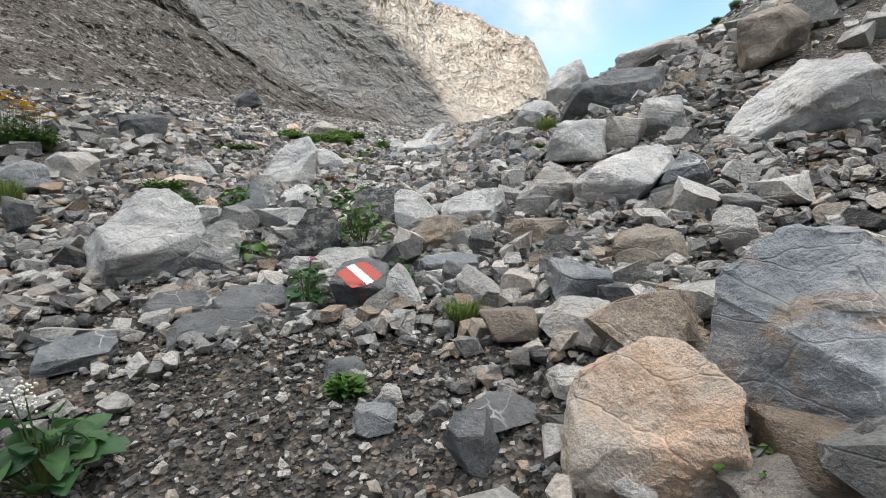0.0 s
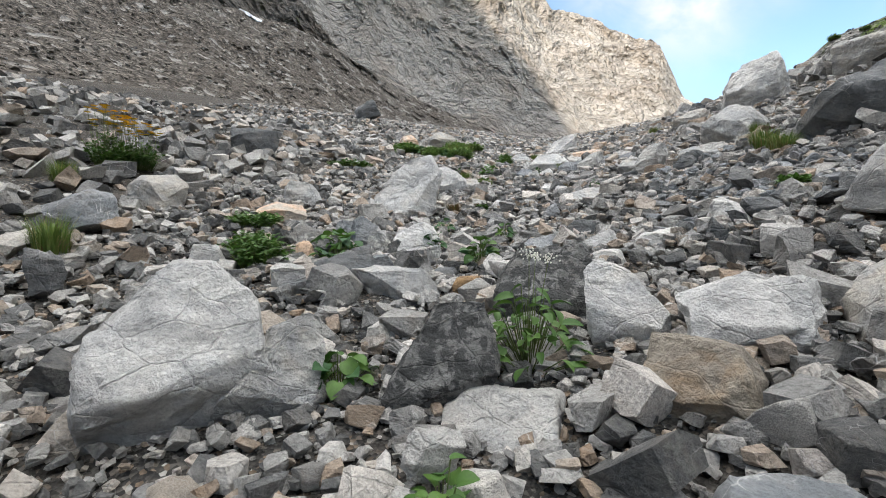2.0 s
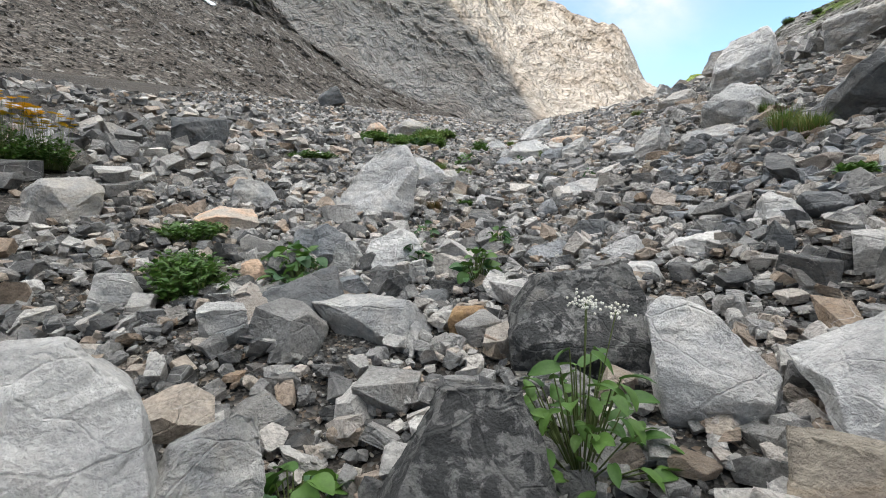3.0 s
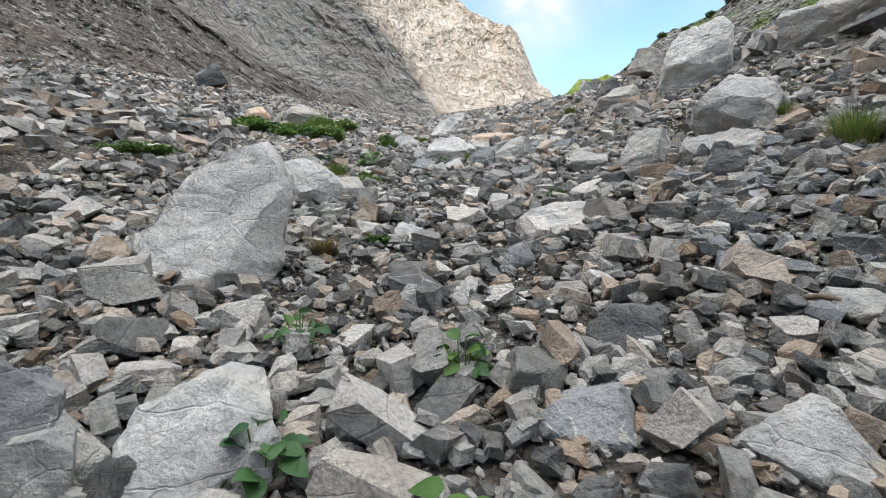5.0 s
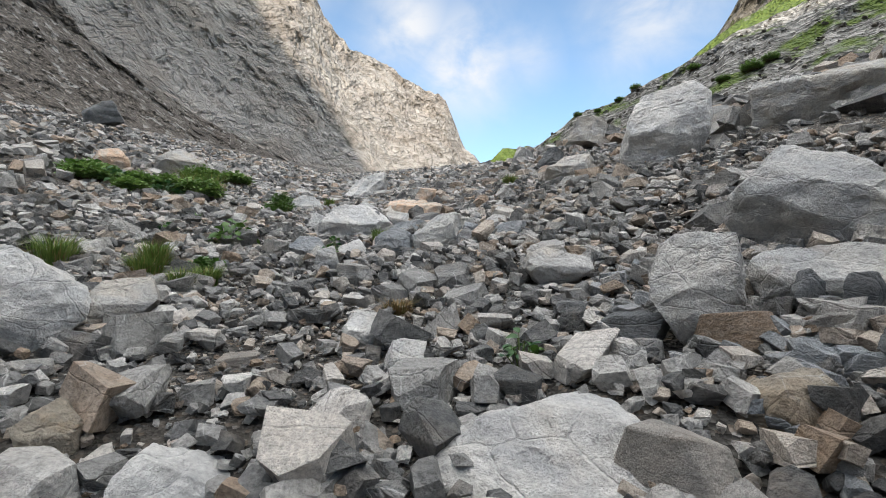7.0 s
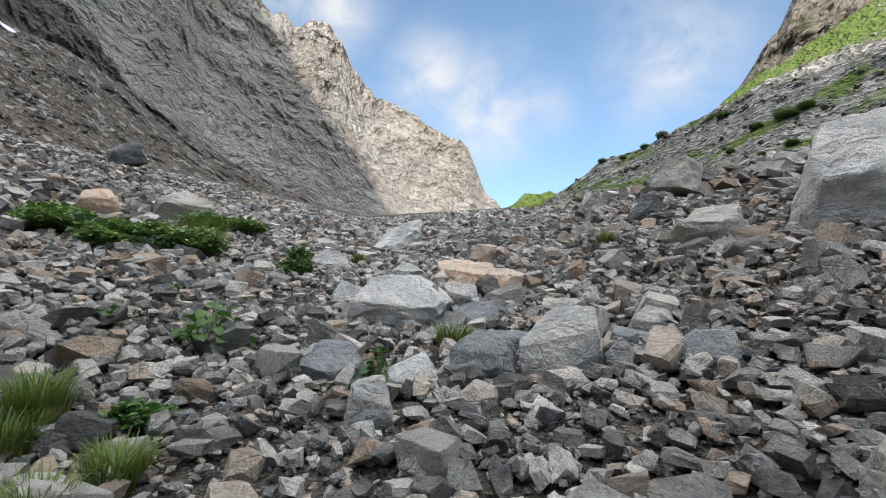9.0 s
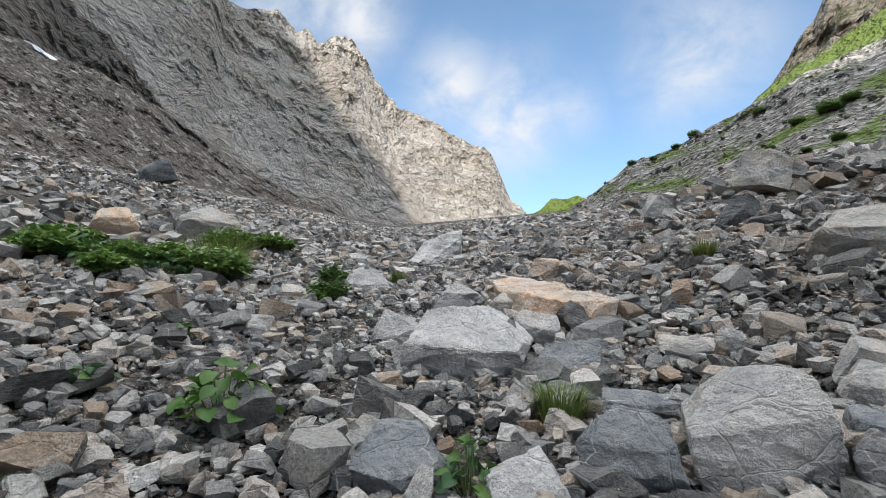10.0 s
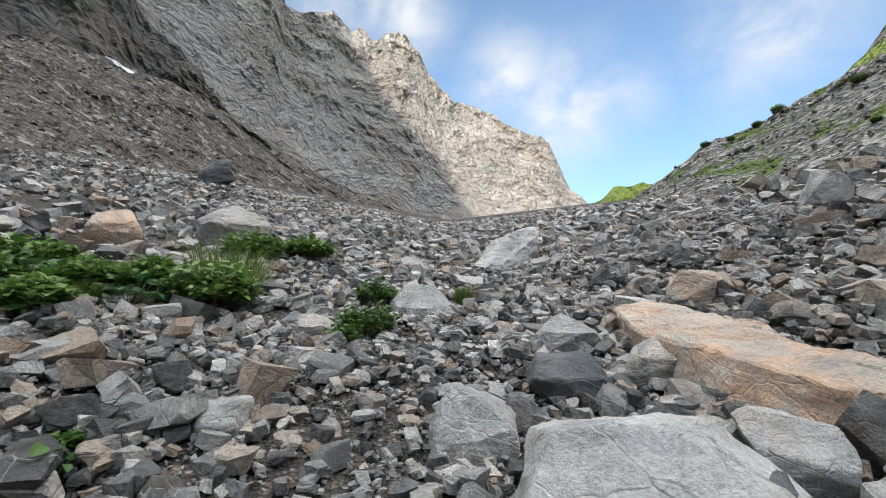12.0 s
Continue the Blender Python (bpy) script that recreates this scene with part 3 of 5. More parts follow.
def boulder(x, y, wide, deep, high, yaw, mat, words, lean=0.0, cuts=9, raise_by=0.0, name="boulder", top=0.78, skew=0.0):
    """A broken boulder that sits a little in the scree at (x, y)."""
    COUNT[0] += 1
    seed = COUNT[0] * 17 + 3
    rng = random.Random(seed)
    bm = bmesh.new()
    sink = 0.18 * high
    chip(bm, cuts, seed, (wide, deep, high + sink))
    size = (wide * deep * high) ** (1 / 3)
    for v in bm.verts:
        k = v.co.z / (high + sink) + 0.5
        v.co.x = v.co.x * (1.08 - (1.08 - top) * k) + skew * wide * (k - 0.4)
        v.co.y = v.co.y * (1.08 - (1.08 - top) * k) + 0.12 * deep * (k - 0.4)
    roughen(bm, size, seed, 0.085 if size > 0.3 else 0.13)
    ob = new(name, finish_mesh(bm, name, mat, 24))
    slope = math.degrees(math.atan2(ground_z(x, y + 0.3) - ground_z(x, y - 0.3), 0.6))
    ob.matrix_world = pose(x, y, floor_z(x, y) + (high - sink) / 2 + raise_by, rng.uniform(-7, 7) + slope * 0.6, rng.uniform(-7, 7) + lean, yaw + rng.uniform(-12, 12))
    FOOTPRINTS.append((x, y, 0.5 * max(wide, deep), 0.4 * min(wide, deep)))
    return tagged(ob, words, "boulder" if wide > 0.4 else "stone")


rock(0.70, 1.57, 0.39, 0.55, 0.44, 0.54, -26, PEACH, "peach-coloured angular limestone boulder beside the path", ((154, 0.46), (120, 0.39), (40, 0.44), (50, 0.43), (3, 0.49), (-167, 0.48)), 0.45, -15)
rock(1.30, 1.61, 0.45, 0.68, 0.48, 0.80, -42, RUSTY, "large blue-grey veined limestone boulder with an ochre-stained lower face", ((150, 0.51), (86, 0.52), (51, 0.5), (3, 0.44), (-156, 0.46), (-177, 0.45)), 0.55, 25)
rock(-2.57, 4.22, 0.87, 0.82, 0.65, 0.74, 48, WHITE, "large whitish limestone boulder with rough broken facets", ((130, 0.38), (93, 0.46), (47, 0.51), (9, 0.51), (-48, 0.41), (177, 0.51)), 0.35, -15)
rock(-2.13, 4.37, 0.80, 0.56, 0.33, 0.58, 36, GREY, "grey tilted limestone slab leaning on a boulder", ((137, 0.22), (112, 0.33), (49, 0.63), (-32, 0.33), (-8, 0.43), (154, 0.26)), 0.35, 15)
rock(-1.27, 4.63, 0.84, 0.59, 0.41, 0.62, 9, MOTTLED, "black and grey boulder mottled with lichen", ((153, 0.29), (146, 0.3), (91, 0.51), (14, 0.47), (-18, 0.46), (-159, 0.57)), 0.35, -10)
rock(-0.24, 5.30, 1.11, 0.52, 0.42, 0.52, -16, PALE, "white-topped limestone block lying in the scree", ((149, 0.58), (77, 0.4), (45, 0.29), (22, 0.36), (-171, 0.45)), 0.4, 15)
rock(0.40, 5.02, 1.17, 0.52, 0.37, 0.44, -31, WHITE, "pale flat limestone slab with rough pitted top", ((127, 0.33), (89, 0.46), (14, 0.47), (-135, 0.38)), 0.3, 0)
rock(-0.05, 4.57, 0.99, 0.51, 0.35, 0.35, -27, OCHRE, "rough brown pitted limestone slab", ((130, 0.58), (86, 0.38), (39, 0.5), (-14, 0.56), (-162, 0.48)), 0.3, -20)
rock(-0.92, 4.44, 0.72, 0.60, 0.48, 0.33, -2, GREY, "smooth grey slab sunk in the gravel", ((126, 0.5), (89, 0.35), (51, 0.54), (-6, 0.63), (-179, 0.65)), 0.3, 0)
rock(-2.58, 6.21, 1.13, 0.59, 0.47, 0.52, 25, DARK, "dark grey angular limestone block beside weeds", ((171, 0.48), (105, 0.34), (8, 0.5), (-46, 0.52)), 0.5, -25)
rock(-0.75, 5.82, 1.16, 0.75, 0.60, 0.57, -4, MOTTLED, "low dark rock covered with lichen", ((148, 0.42), (96, 0.38), (14, 0.51), (-174, 0.58)), 0.3, 0)
rock(-2.89, 9.14, 1.76, 1.04, 0.78, 1.14, 23, PALE, "tall leaning limestone boulder with a rough brown side", ((172, 0.42), (146, 0.35), (96, 0.48), (18, 0.56), (-7, 0.43), (-46, 0.41)), 0.22, -38)
rock(-2.21, 7.35, 1.40, 0.48, 0.38, 0.47, 26, WHITE, "white veined limestone boulder beside leaves", ((145, 0.43), (115, 0.42), (65, 0.49), (-15, 0.4), (-175, 0.5)), 0.4, -20)
rock(-0.37, 8.13, 1.57, 0.41, 0.28, 0.38, -25, DARK, "dark grey rounded slab in the scree", ((137, 0.44), (95, 0.45), (16, 0.48), (-32, 0.47), (-154, 0.42)), 0.3, 0)
rock(-0.22, 7.15, 1.60, 0.39, 0.27, 0.24, -42, WHITE, "pale whitish wedge-shaped slab lying in the scree", ((136, 0.29), (115, 0.24), (34, 0.43), (-19, 0.64)), 0.3, 0)
rock(4.00, 14.92, 4.73, 1.20, 0.96, 1.31, -31, PALE, "huge pale block standing on the slope crest", ((164, 0.38), (100, 0.46), (21, 0.49), (-6, 0.46)), 0.5, -25)
rock(-0.09, 10.07, 2.08, 0.95, 0.66, 0.42, -28, PALE, "large grey limestone block with a smooth pale top", ((128, 0.45), (109, 0.35), (87, 0.3), (49, 0.47), (1, 0.69), (-164, 0.66)), 0.35, -10)
rock(0.86, 10.53, 2.64, 0.44, 0.31, 0.61, -40, GREY, "tall grey weathered boulder standing in the scree", ((159, 0.41), (95, 0.55), (9, 0.43), (-19, 0.36), (-144, 0.38), (-162, 0.37)), 0.55, -20)
rock(2.32, 11.16, 3.28, 0.89, 0.71, 0.73, -50, GREY, "big dark-sided boulder with a flat pale top", ((140, 0.41), (73, 0.39), (42, 0.41), (-4, 0.55), (-159, 0.52)), 0.55, 15)
rock(1.64, 10.46, 2.87, 0.78, 0.47, 0.36, -52, GREY, "flat grey slab with a brown edge", ((150, 0.57), (103, 0.29), (85, 0.32), (0, 0.68), (-168, 0.68)), 0.45, 0)
rock(-2.76, 11.64, 2.40, 0.60, 0.48, 0.70, 30, PALE, "large pale boulder with a dark underside", ((105, 0.55), (55, 0.37), (6, 0.44), (-47, 0.48), (-175, 0.42)), 0.45, -25)
rock(6.64, 14.34, 5.55, 2.01, 1.41, 0.89, -53, BUFF, "broad brownish boulder high on the slope", ((109, 0.39), (86, 0.28), (61, 0.42), (0, 0.69)), 0.55, 0)
rock(-1.46, 10.35, 2.06, 0.46, 0.32, 0.25, 16, WHITE, "pale broken slab lying in the scree", ((133, 0.55), (69, 0.18), (13, 0.56), (-166, 0.6)), 0.3, 0)
rock(0.25, 14.07, 2.97, 0.58, 0.40, 0.70, -33, GREY, "big grey-buff block with clean broken faces", ((146, 0.47), (90, 0.55), (8, 0.38), (-171, 0.42)), 0.75, -35)
rock(2.88, 15.91, 4.53, 0.72, 0.57, 0.50, -44, BUFF, "grey angular boulder on the steep slope", ((143, 0.38), (95, 0.36), (0, 0.59), (-146, 0.58)), 0.5, 0)
rock(-3.30, 15.55, 3.04, 0.71, 0.35, 0.28, 26, OCHRE, "long flat brown-grey slab", ((134, 0.55), (89, 0.27), (11, 0.72), (-169, 0.7)), 0.6, 0)
rock(-1.33, 14.40, 3.03, 0.44, 0.35, 0.31, -1, SLATE, "blue-grey veined boulder lying in the scree", ((142, 0.53), (84, 0.37), (27, 0.48), (-30, 0.56), (-163, 0.53)), 0.4, 0)
rock(-0.29, 14.20, 3.11, 0.43, 0.35, 0.38, -22, SLATE, "grey stone with pinkish stains", ((143, 0.4), (81, 0.44), (16, 0.49), (-169, 0.53)), 0.5, 0)
rock(-0.79, 14.11, 3.03, 0.36, 0.29, 0.28, -12, WHITE, "whitish limestone stone beside leaves", ((119, 0.32), (36, 0.38), (-32, 0.54), (-147, 0.44)), 0.4, 0)
rock(-1.06, 13.72, 2.91, 0.28, 0.23, 0.30, -8, GREY, "pale grey pointed block beside the path", ((168, 0.47), (110, 0.43), (20, 0.32), (-172, 0.49)), 0.6, 20)
rock(1.81, 14.59, 3.54, 0.38, 0.30, 0.48, -46, OCHRE, "brown pointed stone with an orange patch", ((138, 0.27), (26, 0.38), (-8, 0.44), (-160, 0.44)), 0.5, -20)
rock(-0.74, 16.00, 3.43, 1.00, 0.75, 0.54, -18, PALE, "large grey slab with a small stone on its top", ((146, 0.5), (92, 0.34), (53, 0.37), (-25, 0.6), (-168, 0.65)), 0.35, 0)
rock(-1.32, 17.00, 3.41, 0.48, 0.38, 0.48, -2, GREY, "grey block leaning on a large slab", ((150, 0.52), (68, 0.35), (-4, 0.49), (-177, 0.49)), 0.5, -20)
rock(-0.34, 24.04, 4.81, 1.44, 1.01, 1.23, -6, PALE, "pale grey leaning boulder by the trail", ((155, 0.3), (108, 0.27), (1, 0.54), (-47, 0.41)), 0.3, -35)
rock(-1.76, 20.00, 3.90, 0.80, 0.56, 0.67, 3, GREY, "grey standing stone with a rounded top", ((151, 0.47), (94, 0.44), (28, 0.43), (-42, 0.48), (-159, 0.51)), 0.6, 0)
rock(-3.23, 19.36, 3.46, 0.75, 0.60, 0.75, 18, SLATE, "blue-grey block with a pale side", ((113, 0.38), (26, 0.43), (-136, 0.38), (-159, 0.39)), 0.5, 20)
rock(0.00, 15.69, 3.32, 0.62, 0.44, 0.40, -37, SLATE, "smooth grey slab with pale veins", ((160, 0.52), (99, 0.33), (33, 0.56), (-13, 0.57), (-172, 0.62)), 0.35, 0)
rock(1.09, 16.69, 3.57, 0.44, 0.35, 0.55, -41, SLATE, "grey upright block with white veins", ((163, 0.37), (111, 0.45), (30, 0.44), (-8, 0.43), (-156, 0.48)), 0.55, 20)
rock(-6.58, 21.19, 5.09, 0.75, 0.60, 0.56, 35, PEACH, "pinkish boulder on the bank", ((156, 0.34), (108, 0.29), (20, 0.5)), 0.5, -15)
rock(-5.52, 22.96, 5.30, 1.24, 0.87, 0.81, 24, BUFF, "buff grey boulder beside the shrubs", ((123, 0.36), (64, 0.33), (-1, 0.6)), 0.45, 0)
rock(2.43, 18.66, 4.56, 0.45, 0.31, 0.58, -38, BUFF, "buff pointed stone standing in the scree", ((145, 0.08), (9, 0.38)), 0.5, 20)
rock(-0.68, 17.50, 3.77, 0.51, 0.40, 0.28, -11, DARK, "dark lichened block lying in the scree", ((155, 0.52), (100, 0.29), (33, 0.5), (-30, 0.59), (-132, 0.54)), 0.5, 0)
rock(-0.46, 18.37, 3.99, 0.58, 0.40, 0.32, -12, GREY, "grey-brown wedge-shaped stone by the long slab", ((133, 0.32), (60, 0.27)), 0.5, 0)
rock(-0.02, 16.38, 3.63, 0.39, 0.31, 0.30, -28, PALE, "grey-white block under the long slab", ((122, 0.58), (83, 0.38), (10, 0.51), (-135, 0.3), (-154, 0.37)), 0.5, 10)
rock(-0.03, 17.57, 3.91, 0.40, 0.32, 0.26, -20, BUFF, "small pale block beside the dark lichened one", ((133, 0.34), (57, 0.3), (-4, 0.6), (-155, 0.59)), 0.5, 0)
rock(3.87, 5.05, 2.03, 1.39, 1.11, 0.95, -38, PALE, "huge pale pointed limestone boulder on the slope", ((129, 0.34), (59, 0.33), (24, 0.44), (-153, 0.55)), 0.35, -35)
rock(3.23, 8.89, 3.14, 1.83, 1.10, 0.84, -20, DARK, "dark tilted limestone slab on the slope", ((125, 0.24), (88, 0.32), (-16, 0.58)), 0.5, 0)
rock(1.78, 4.58, 1.40, 0.86, 0.69, 0.57, -22, PALE, "pale veined limestone boulder on the scree", ((122, 0.28), (92, 0.38), (21, 0.6), (-41, 0.38), (-156, 0.57)), 0.4, 20)
rock(2.26, 4.39, 1.51, 0.43, 0.35, 0.40, -28, SLATE, "grey veined boulder beside a pale one", ((146, 0.26), (44, 0.34), (-33, 0.46)), 0.5, -10)
rock(1.10, 4.97, 1.37, 0.56, 0.45, 0.51, -13, BUFF, "brown-grey limestone boulder lying in the scree", ((139, 0.24), (40, 0.38)), 0.5, 0)
rock(1.84, 2.99, 1.07, 0.25, 0.20, 0.29, -32, BUFF, "buff boulder in the scree", ((140, 0.51), (80, 0.48), (14, 0.43), (-154, 0.32)), 0.5, 0)
rock(0.32, 5.07, 1.20, 0.66, 0.53, 0.42, -4, WHITE, "whitish angular block lying in the scree", ((114, 0.32), (58, 0.38), (-43, 0.4), (-145, 0.46)), 0.4, 0)
rock(-1.45, 3.23, 0.54, 0.74, 0.52, 0.18, 25, DARK, "flat dark shale slab beside the path", ((134, 0.55), (89, 0.19), (69, 0.29)), 0.3, 0)
rock(-1.40, 3.55, 0.66, 0.57, 0.40, 0.16, 22, DARK, "flat dark shale slab beside the path", ((141, 0.57), (90, 0.21), (46, 0.51)), 0.3, 0)
rock(-2.21, 2.84, 0.51, 0.41, 0.29, 0.14, 39, SLATE, "flat blue-grey slab beside the path", ((119, 0.34), (86, 0.24), (11, 0.73)), 0.3, 0)
rock(-1.96, 3.50, 0.65, 0.45, 0.32, 0.16, 30, DARK, "flat dark shale slab beside the path", ((135, 0.5), (88, 0.25), (24, 0.61)), 0.3, 0)
rock(1.16, 8.93, 2.20, 0.38, 0.30, 0.34, -40, DARK, "dark blue-grey rounded boulder in the scree", ((144, 0.47), (94, 0.45), (17, 0.47), (-138, 0.34)), 0.5, 10)
rock(-0.82, 7.47, 1.56, 0.38, 0.26, 0.21, -21, SLATE, "slate-grey slab with white veins", ((136, 0.35), (105, 0.25), (35, 0.52), (-150, 0.63)), 0.35, 0)
rock(-2.83, 7.36, 1.51, 0.29, 0.20, 0.43, 42, SLATE, "blue-grey tilted slab beside the path", ((117, 0.55), (52, 0.45), (-10, 0.34), (-40, 0.36), (178, 0.38)), 0.4, -15)
rock(-2.62, 7.30, 1.50, 0.23, 0.16, 0.29, 38, GREY, "grey upright slab beside the path", ((150, 0.25), (35, 0.34), (3, 0.41)), 0.5, 0)
rock(0.70, 9.86, 2.48, 0.33, 0.23, 0.17, -49, OCHRE, "brown and buff block lying in the scree", ((135, 0.52), (73, 0.21), (-10, 0.65)), 0.4, 0)
rock(-2.04, 10.62, 2.21, 0.23, 0.18, 0.24, 27, OCHRE, "pinkish brown block beside the path", ((124, 0.35), (39, 0.44), (-6, 0.47), (-153, 0.39)), 0.5, 0)
rock(-2.41, 12.13, 2.54, 0.44, 0.35, 0.33, 22, BUFF, "pale buff block beside grass", ((156, 0.47), (93, 0.41), (15, 0.56), (-47, 0.37)), 0.5, 0)
rock(-0.69, 11.61, 2.50, 0.41, 0.32, 0.21, -4, PALE, "small pale flat-topped block in the gravel", ((146, 0.53), (86, 0.31), (-25, 0.48), (-151, 0.58)), 0.5, 0)
rock(-0.54, 11.07, 2.42, 0.23, 0.18, 0.20, -8, PALE, "small pale angular block in the gravel", ((160, 0.45), (84, 0.43), (-16, 0.41), (-137, 0.5)), 0.5, 15)
rock(0.81, 12.05, 2.96, 0.55, 0.44, 0.25, -26, BUFF, "buff flat stone lying in the scree", ((130, 0.4), (79, 0.26), (-45, 0.4), (-136, 0.54)), 0.4, 0)
rock(0.48, 13.74, 3.23, 0.17, 0.14, 0.26, -40, SLATE, "grey block with pale veins beside a larger one", ((145, 0.39), (48, 0.41), (-3, 0.39), (-166, 0.36)), 0.5, 20)
rock(1.02, 14.19, 3.48, 0.32, 0.26, 0.25, -42, BUFF, "grey-brown block with an ochre patch", ((149, 0.44), (82, 0.4), (19, 0.48), (-134, 0.44)), 0.5, 0)
rock(0.96, 13.55, 3.27, 0.38, 0.30, 0.31, -49, SLATE, "dark grey veined block", ((151, 0.45), (97, 0.4), (13, 0.49), (-154, 0.52)), 0.5, 0)
rock(-0.13, 13.46, 2.98, 0.22, 0.18, 0.18, -33, PALE, "pale block lying in the scree", ((152, 0.41), (64, 0.3), (16, 0.45), (-145, 0.55)), 0.5, 0)
rock(0.42, 17.5, 3.84, 2.5, 0.95, 0.42, -75, PEACH, "long warm buff slab lying across blocks", ((92, 0.125), (180, 0.86), (8, 0.86)), 0.9, 0, 8.5, ((0.2, 0.98, 0.0, 0.2),))
boulder(1.22, 1.33, 0.26, 0.19, 0.15, -44, DARK, "dark grey limestone block lying at the edge")
boulder(0.09, 1.68, 0.21, 0.15, 0.22, -3, DARK, "smooth dark grey slab set in gravel")
boulder(0.22, 1.91, 0.38, 0.28, 0.09, -7, DARK, "flat dark grey stone slab in the scree")
boulder(0.66, 2.32, 0.41, 0.29, 0.17, -16, BUFF, "buff grey limestone block with pale veins")
boulder(0.78, 2.69, 0.45, 0.33, 0.24, -16, SLATE, "sloping blue-grey limestone slab with white veins")
boulder(1.44, 3.29, 0.57, 0.41, 0.23, -24, OCHRE, "brown stained limestone block on the scree")
boulder(4.70, 6.74, 0.98, 0.71, 0.80, -35, OCHRE, "brownish limestone boulder behind a larger one")
boulder(2.87, 6.18, 0.63, 0.46, 0.48, -25, GREY, "grey angular boulder on the slope")
boulder(2.34, 6.13, 0.70, 0.50, 0.42, -21, BUFF, "brownish flat boulder on the slope")
boulder(0.06, 3.82, 0.56, 0.40, 0.16, -1, SLATE, "grey veined slab beside the painted stone")
boulder(-0.27, 3.18, 0.26, 0.22, 0.28, 7, PALE, "white veined limestone chunk beside the painted stone")
boulder(-2.04, 5.98, 0.88, 0.63, 0.24, 19, GREY, "grey slab in the scree")
boulder(-0.26, 2.13, 0.14, 0.10, 0.10, 7, GREY, "small grey stone by the path")
boulder(-0.52, 2.46, 0.24, 0.18, 0.07, 12, DARK, "dark wet-looking stone by the path")
boulder(-0.29, 2.01, 0.22, 0.16, 0.09, 9, SLATE, "grey block by the path")
boulder(0.86, 4.13, 0.62, 0.45, 0.20, -30, OCHRE, "rough brown stained rock shelf")
boulder(1.79, 6.15, 0.86, 0.62, 0.50, -27, PALE, "pale boulder on the slope")
boulder(-5.29, 5.97, 0.73, 0.53, 0.40, 49, SLATE, "blue-grey boulder beside grass")
boulder(-4.38, 4.95, 0.32, 0.23, 0.37, 51, DARK, "dark boulder beside grass")
boulder(-1.17, 4.03, 0.30, 0.21, 0.19, 18, GREY, "grey stone by the path")
boulder(-0.98, 3.93, 0.28, 0.20, 0.12, 14, PALE, "pale veined stone by the painted one")
boulder(-0.24, 4.13, 0.11, 0.08, 0.14, -5, GREY, "small grey stone lying in the scree")
boulder(-3.87, 6.02, 0.37, 0.27, 0.27, 41, PALE, "pale limestone block lying in the scree")
boulder(-5.43, 7.13, 0.70, 0.50, 0.36, 45, BUFF, "buff wedge-shaped boulder lying in the scree")
boulder(-1.37, 6.14, 0.31, 0.23, 0.17, 7, ORANGE, "orange-brown stone plank lying in the scree")
boulder(-2.78, 5.61, 0.34, 0.25, 0.24, 32, PALE, "pale broken stone lying in the scree")
boulder(0.91, 7.00, 0.47, 0.34, 0.21, -24, PALE, "pale block on the scree")
boulder(0.33, 7.04, 0.53, 0.38, 0.14, -17, PALE, "pale flat stone on the scree")
boulder(-7.15, 11.60, 1.21, 0.87, 0.59, 41, DARK, "dark cubic boulder at the edge of the bank", top=0.95, cuts=4)
boulder(-4.22, 7.86, 0.73, 0.52, 0.20, 44, PEACH, "warm buff flat-topped boulder")
boulder(-4.50, 8.87, 0.65, 0.47, 0.35, 38, GREY, "grey angular boulder lying in the scree")
boulder(-3.05, 7.52, 0.50, 0.36, 0.28, 32, SLATE, "grey jagged limestone blocks")
boulder(-2.63, 7.20, 0.23, 0.17, 0.28, 28, GREY, "grey upright stone lying in the scree")
boulder(-2.36, 6.58, 0.31, 0.22, 0.17, 30, SLATE, "slate-grey block with white veins")
boulder(-1.72, 6.65, 0.34, 0.24, 0.10, 9, DARK, "dark slate slab with a pale tip")
boulder(-0.23, 6.69, 0.41, 0.30, 0.12, -37, PALE, "pale buff boulder with flat top")
boulder(-1.50, 8.76, 0.19, 0.13, 0.20, 0, PALE, "small pale upright stone")
boulder(-1.90, 6.96, 0.17, 0.12, 0.21, 13, PALE, "pale upright stone lying in the scree")
boulder(-2.05, 6.77, 0.21, 0.15, 0.09, 18, OCHRE, "ochre-tipped grey stone lying in the scree")
boulder(-3.24, 6.72, 0.25, 0.18, 0.20, 46, PEACH, "pinkish pale stone beside leaves")
boulder(-3.01, 6.53, 0.39, 0.28, 0.08, 46, BUFF, "brownish flat slab lying in the scree")
boulder(0.57, 7.76, 0.38, 0.28, 0.10, -37, GREY, "long grey slab lying in the scree")
boulder(-0.70, 9.31, 0.27, 0.19, 0.21, -5, SLATE, "grey veined block in the scree")
boulder(-1.05, 9.62, 0.23, 0.16, 0.14, 6, BUFF, "pinkish buff stone lying in the scree")
boulder(0.03, 9.28, 0.33, 0.24, 0.09, -28, BUFF, "buff stone with a dark side")
boulder(0.68, 9.04, 0.24, 0.17, 0.17, -48, DARK, "dark slaty stone lying in the scree")
boulder(0.72, 9.82, 0.32, 0.23, 0.17, -36, OCHRE, "ochre stained block lying in the scree")
boulder(1.23, 9.76, 0.36, 0.26, 0.30, -44, DARK, "dark slab in the scree")
boulder(1.30, 9.50, 0.21, 0.15, 0.13, -49, GREY, "grey stone lying in the scree")
boulder(0.87, 12.23, 0.51, 0.37, 0.26, -21, BUFF, "buff flat stone lying in the scree")
boulder(5.46, 19.91, 1.06, 0.76, 0.80, -39, BUFF, "brown-shadowed block on the slope")
boulder(0.56, 13.83, 0.23, 0.17, 0.23, -40, SLATE, "grey stone beside a block")
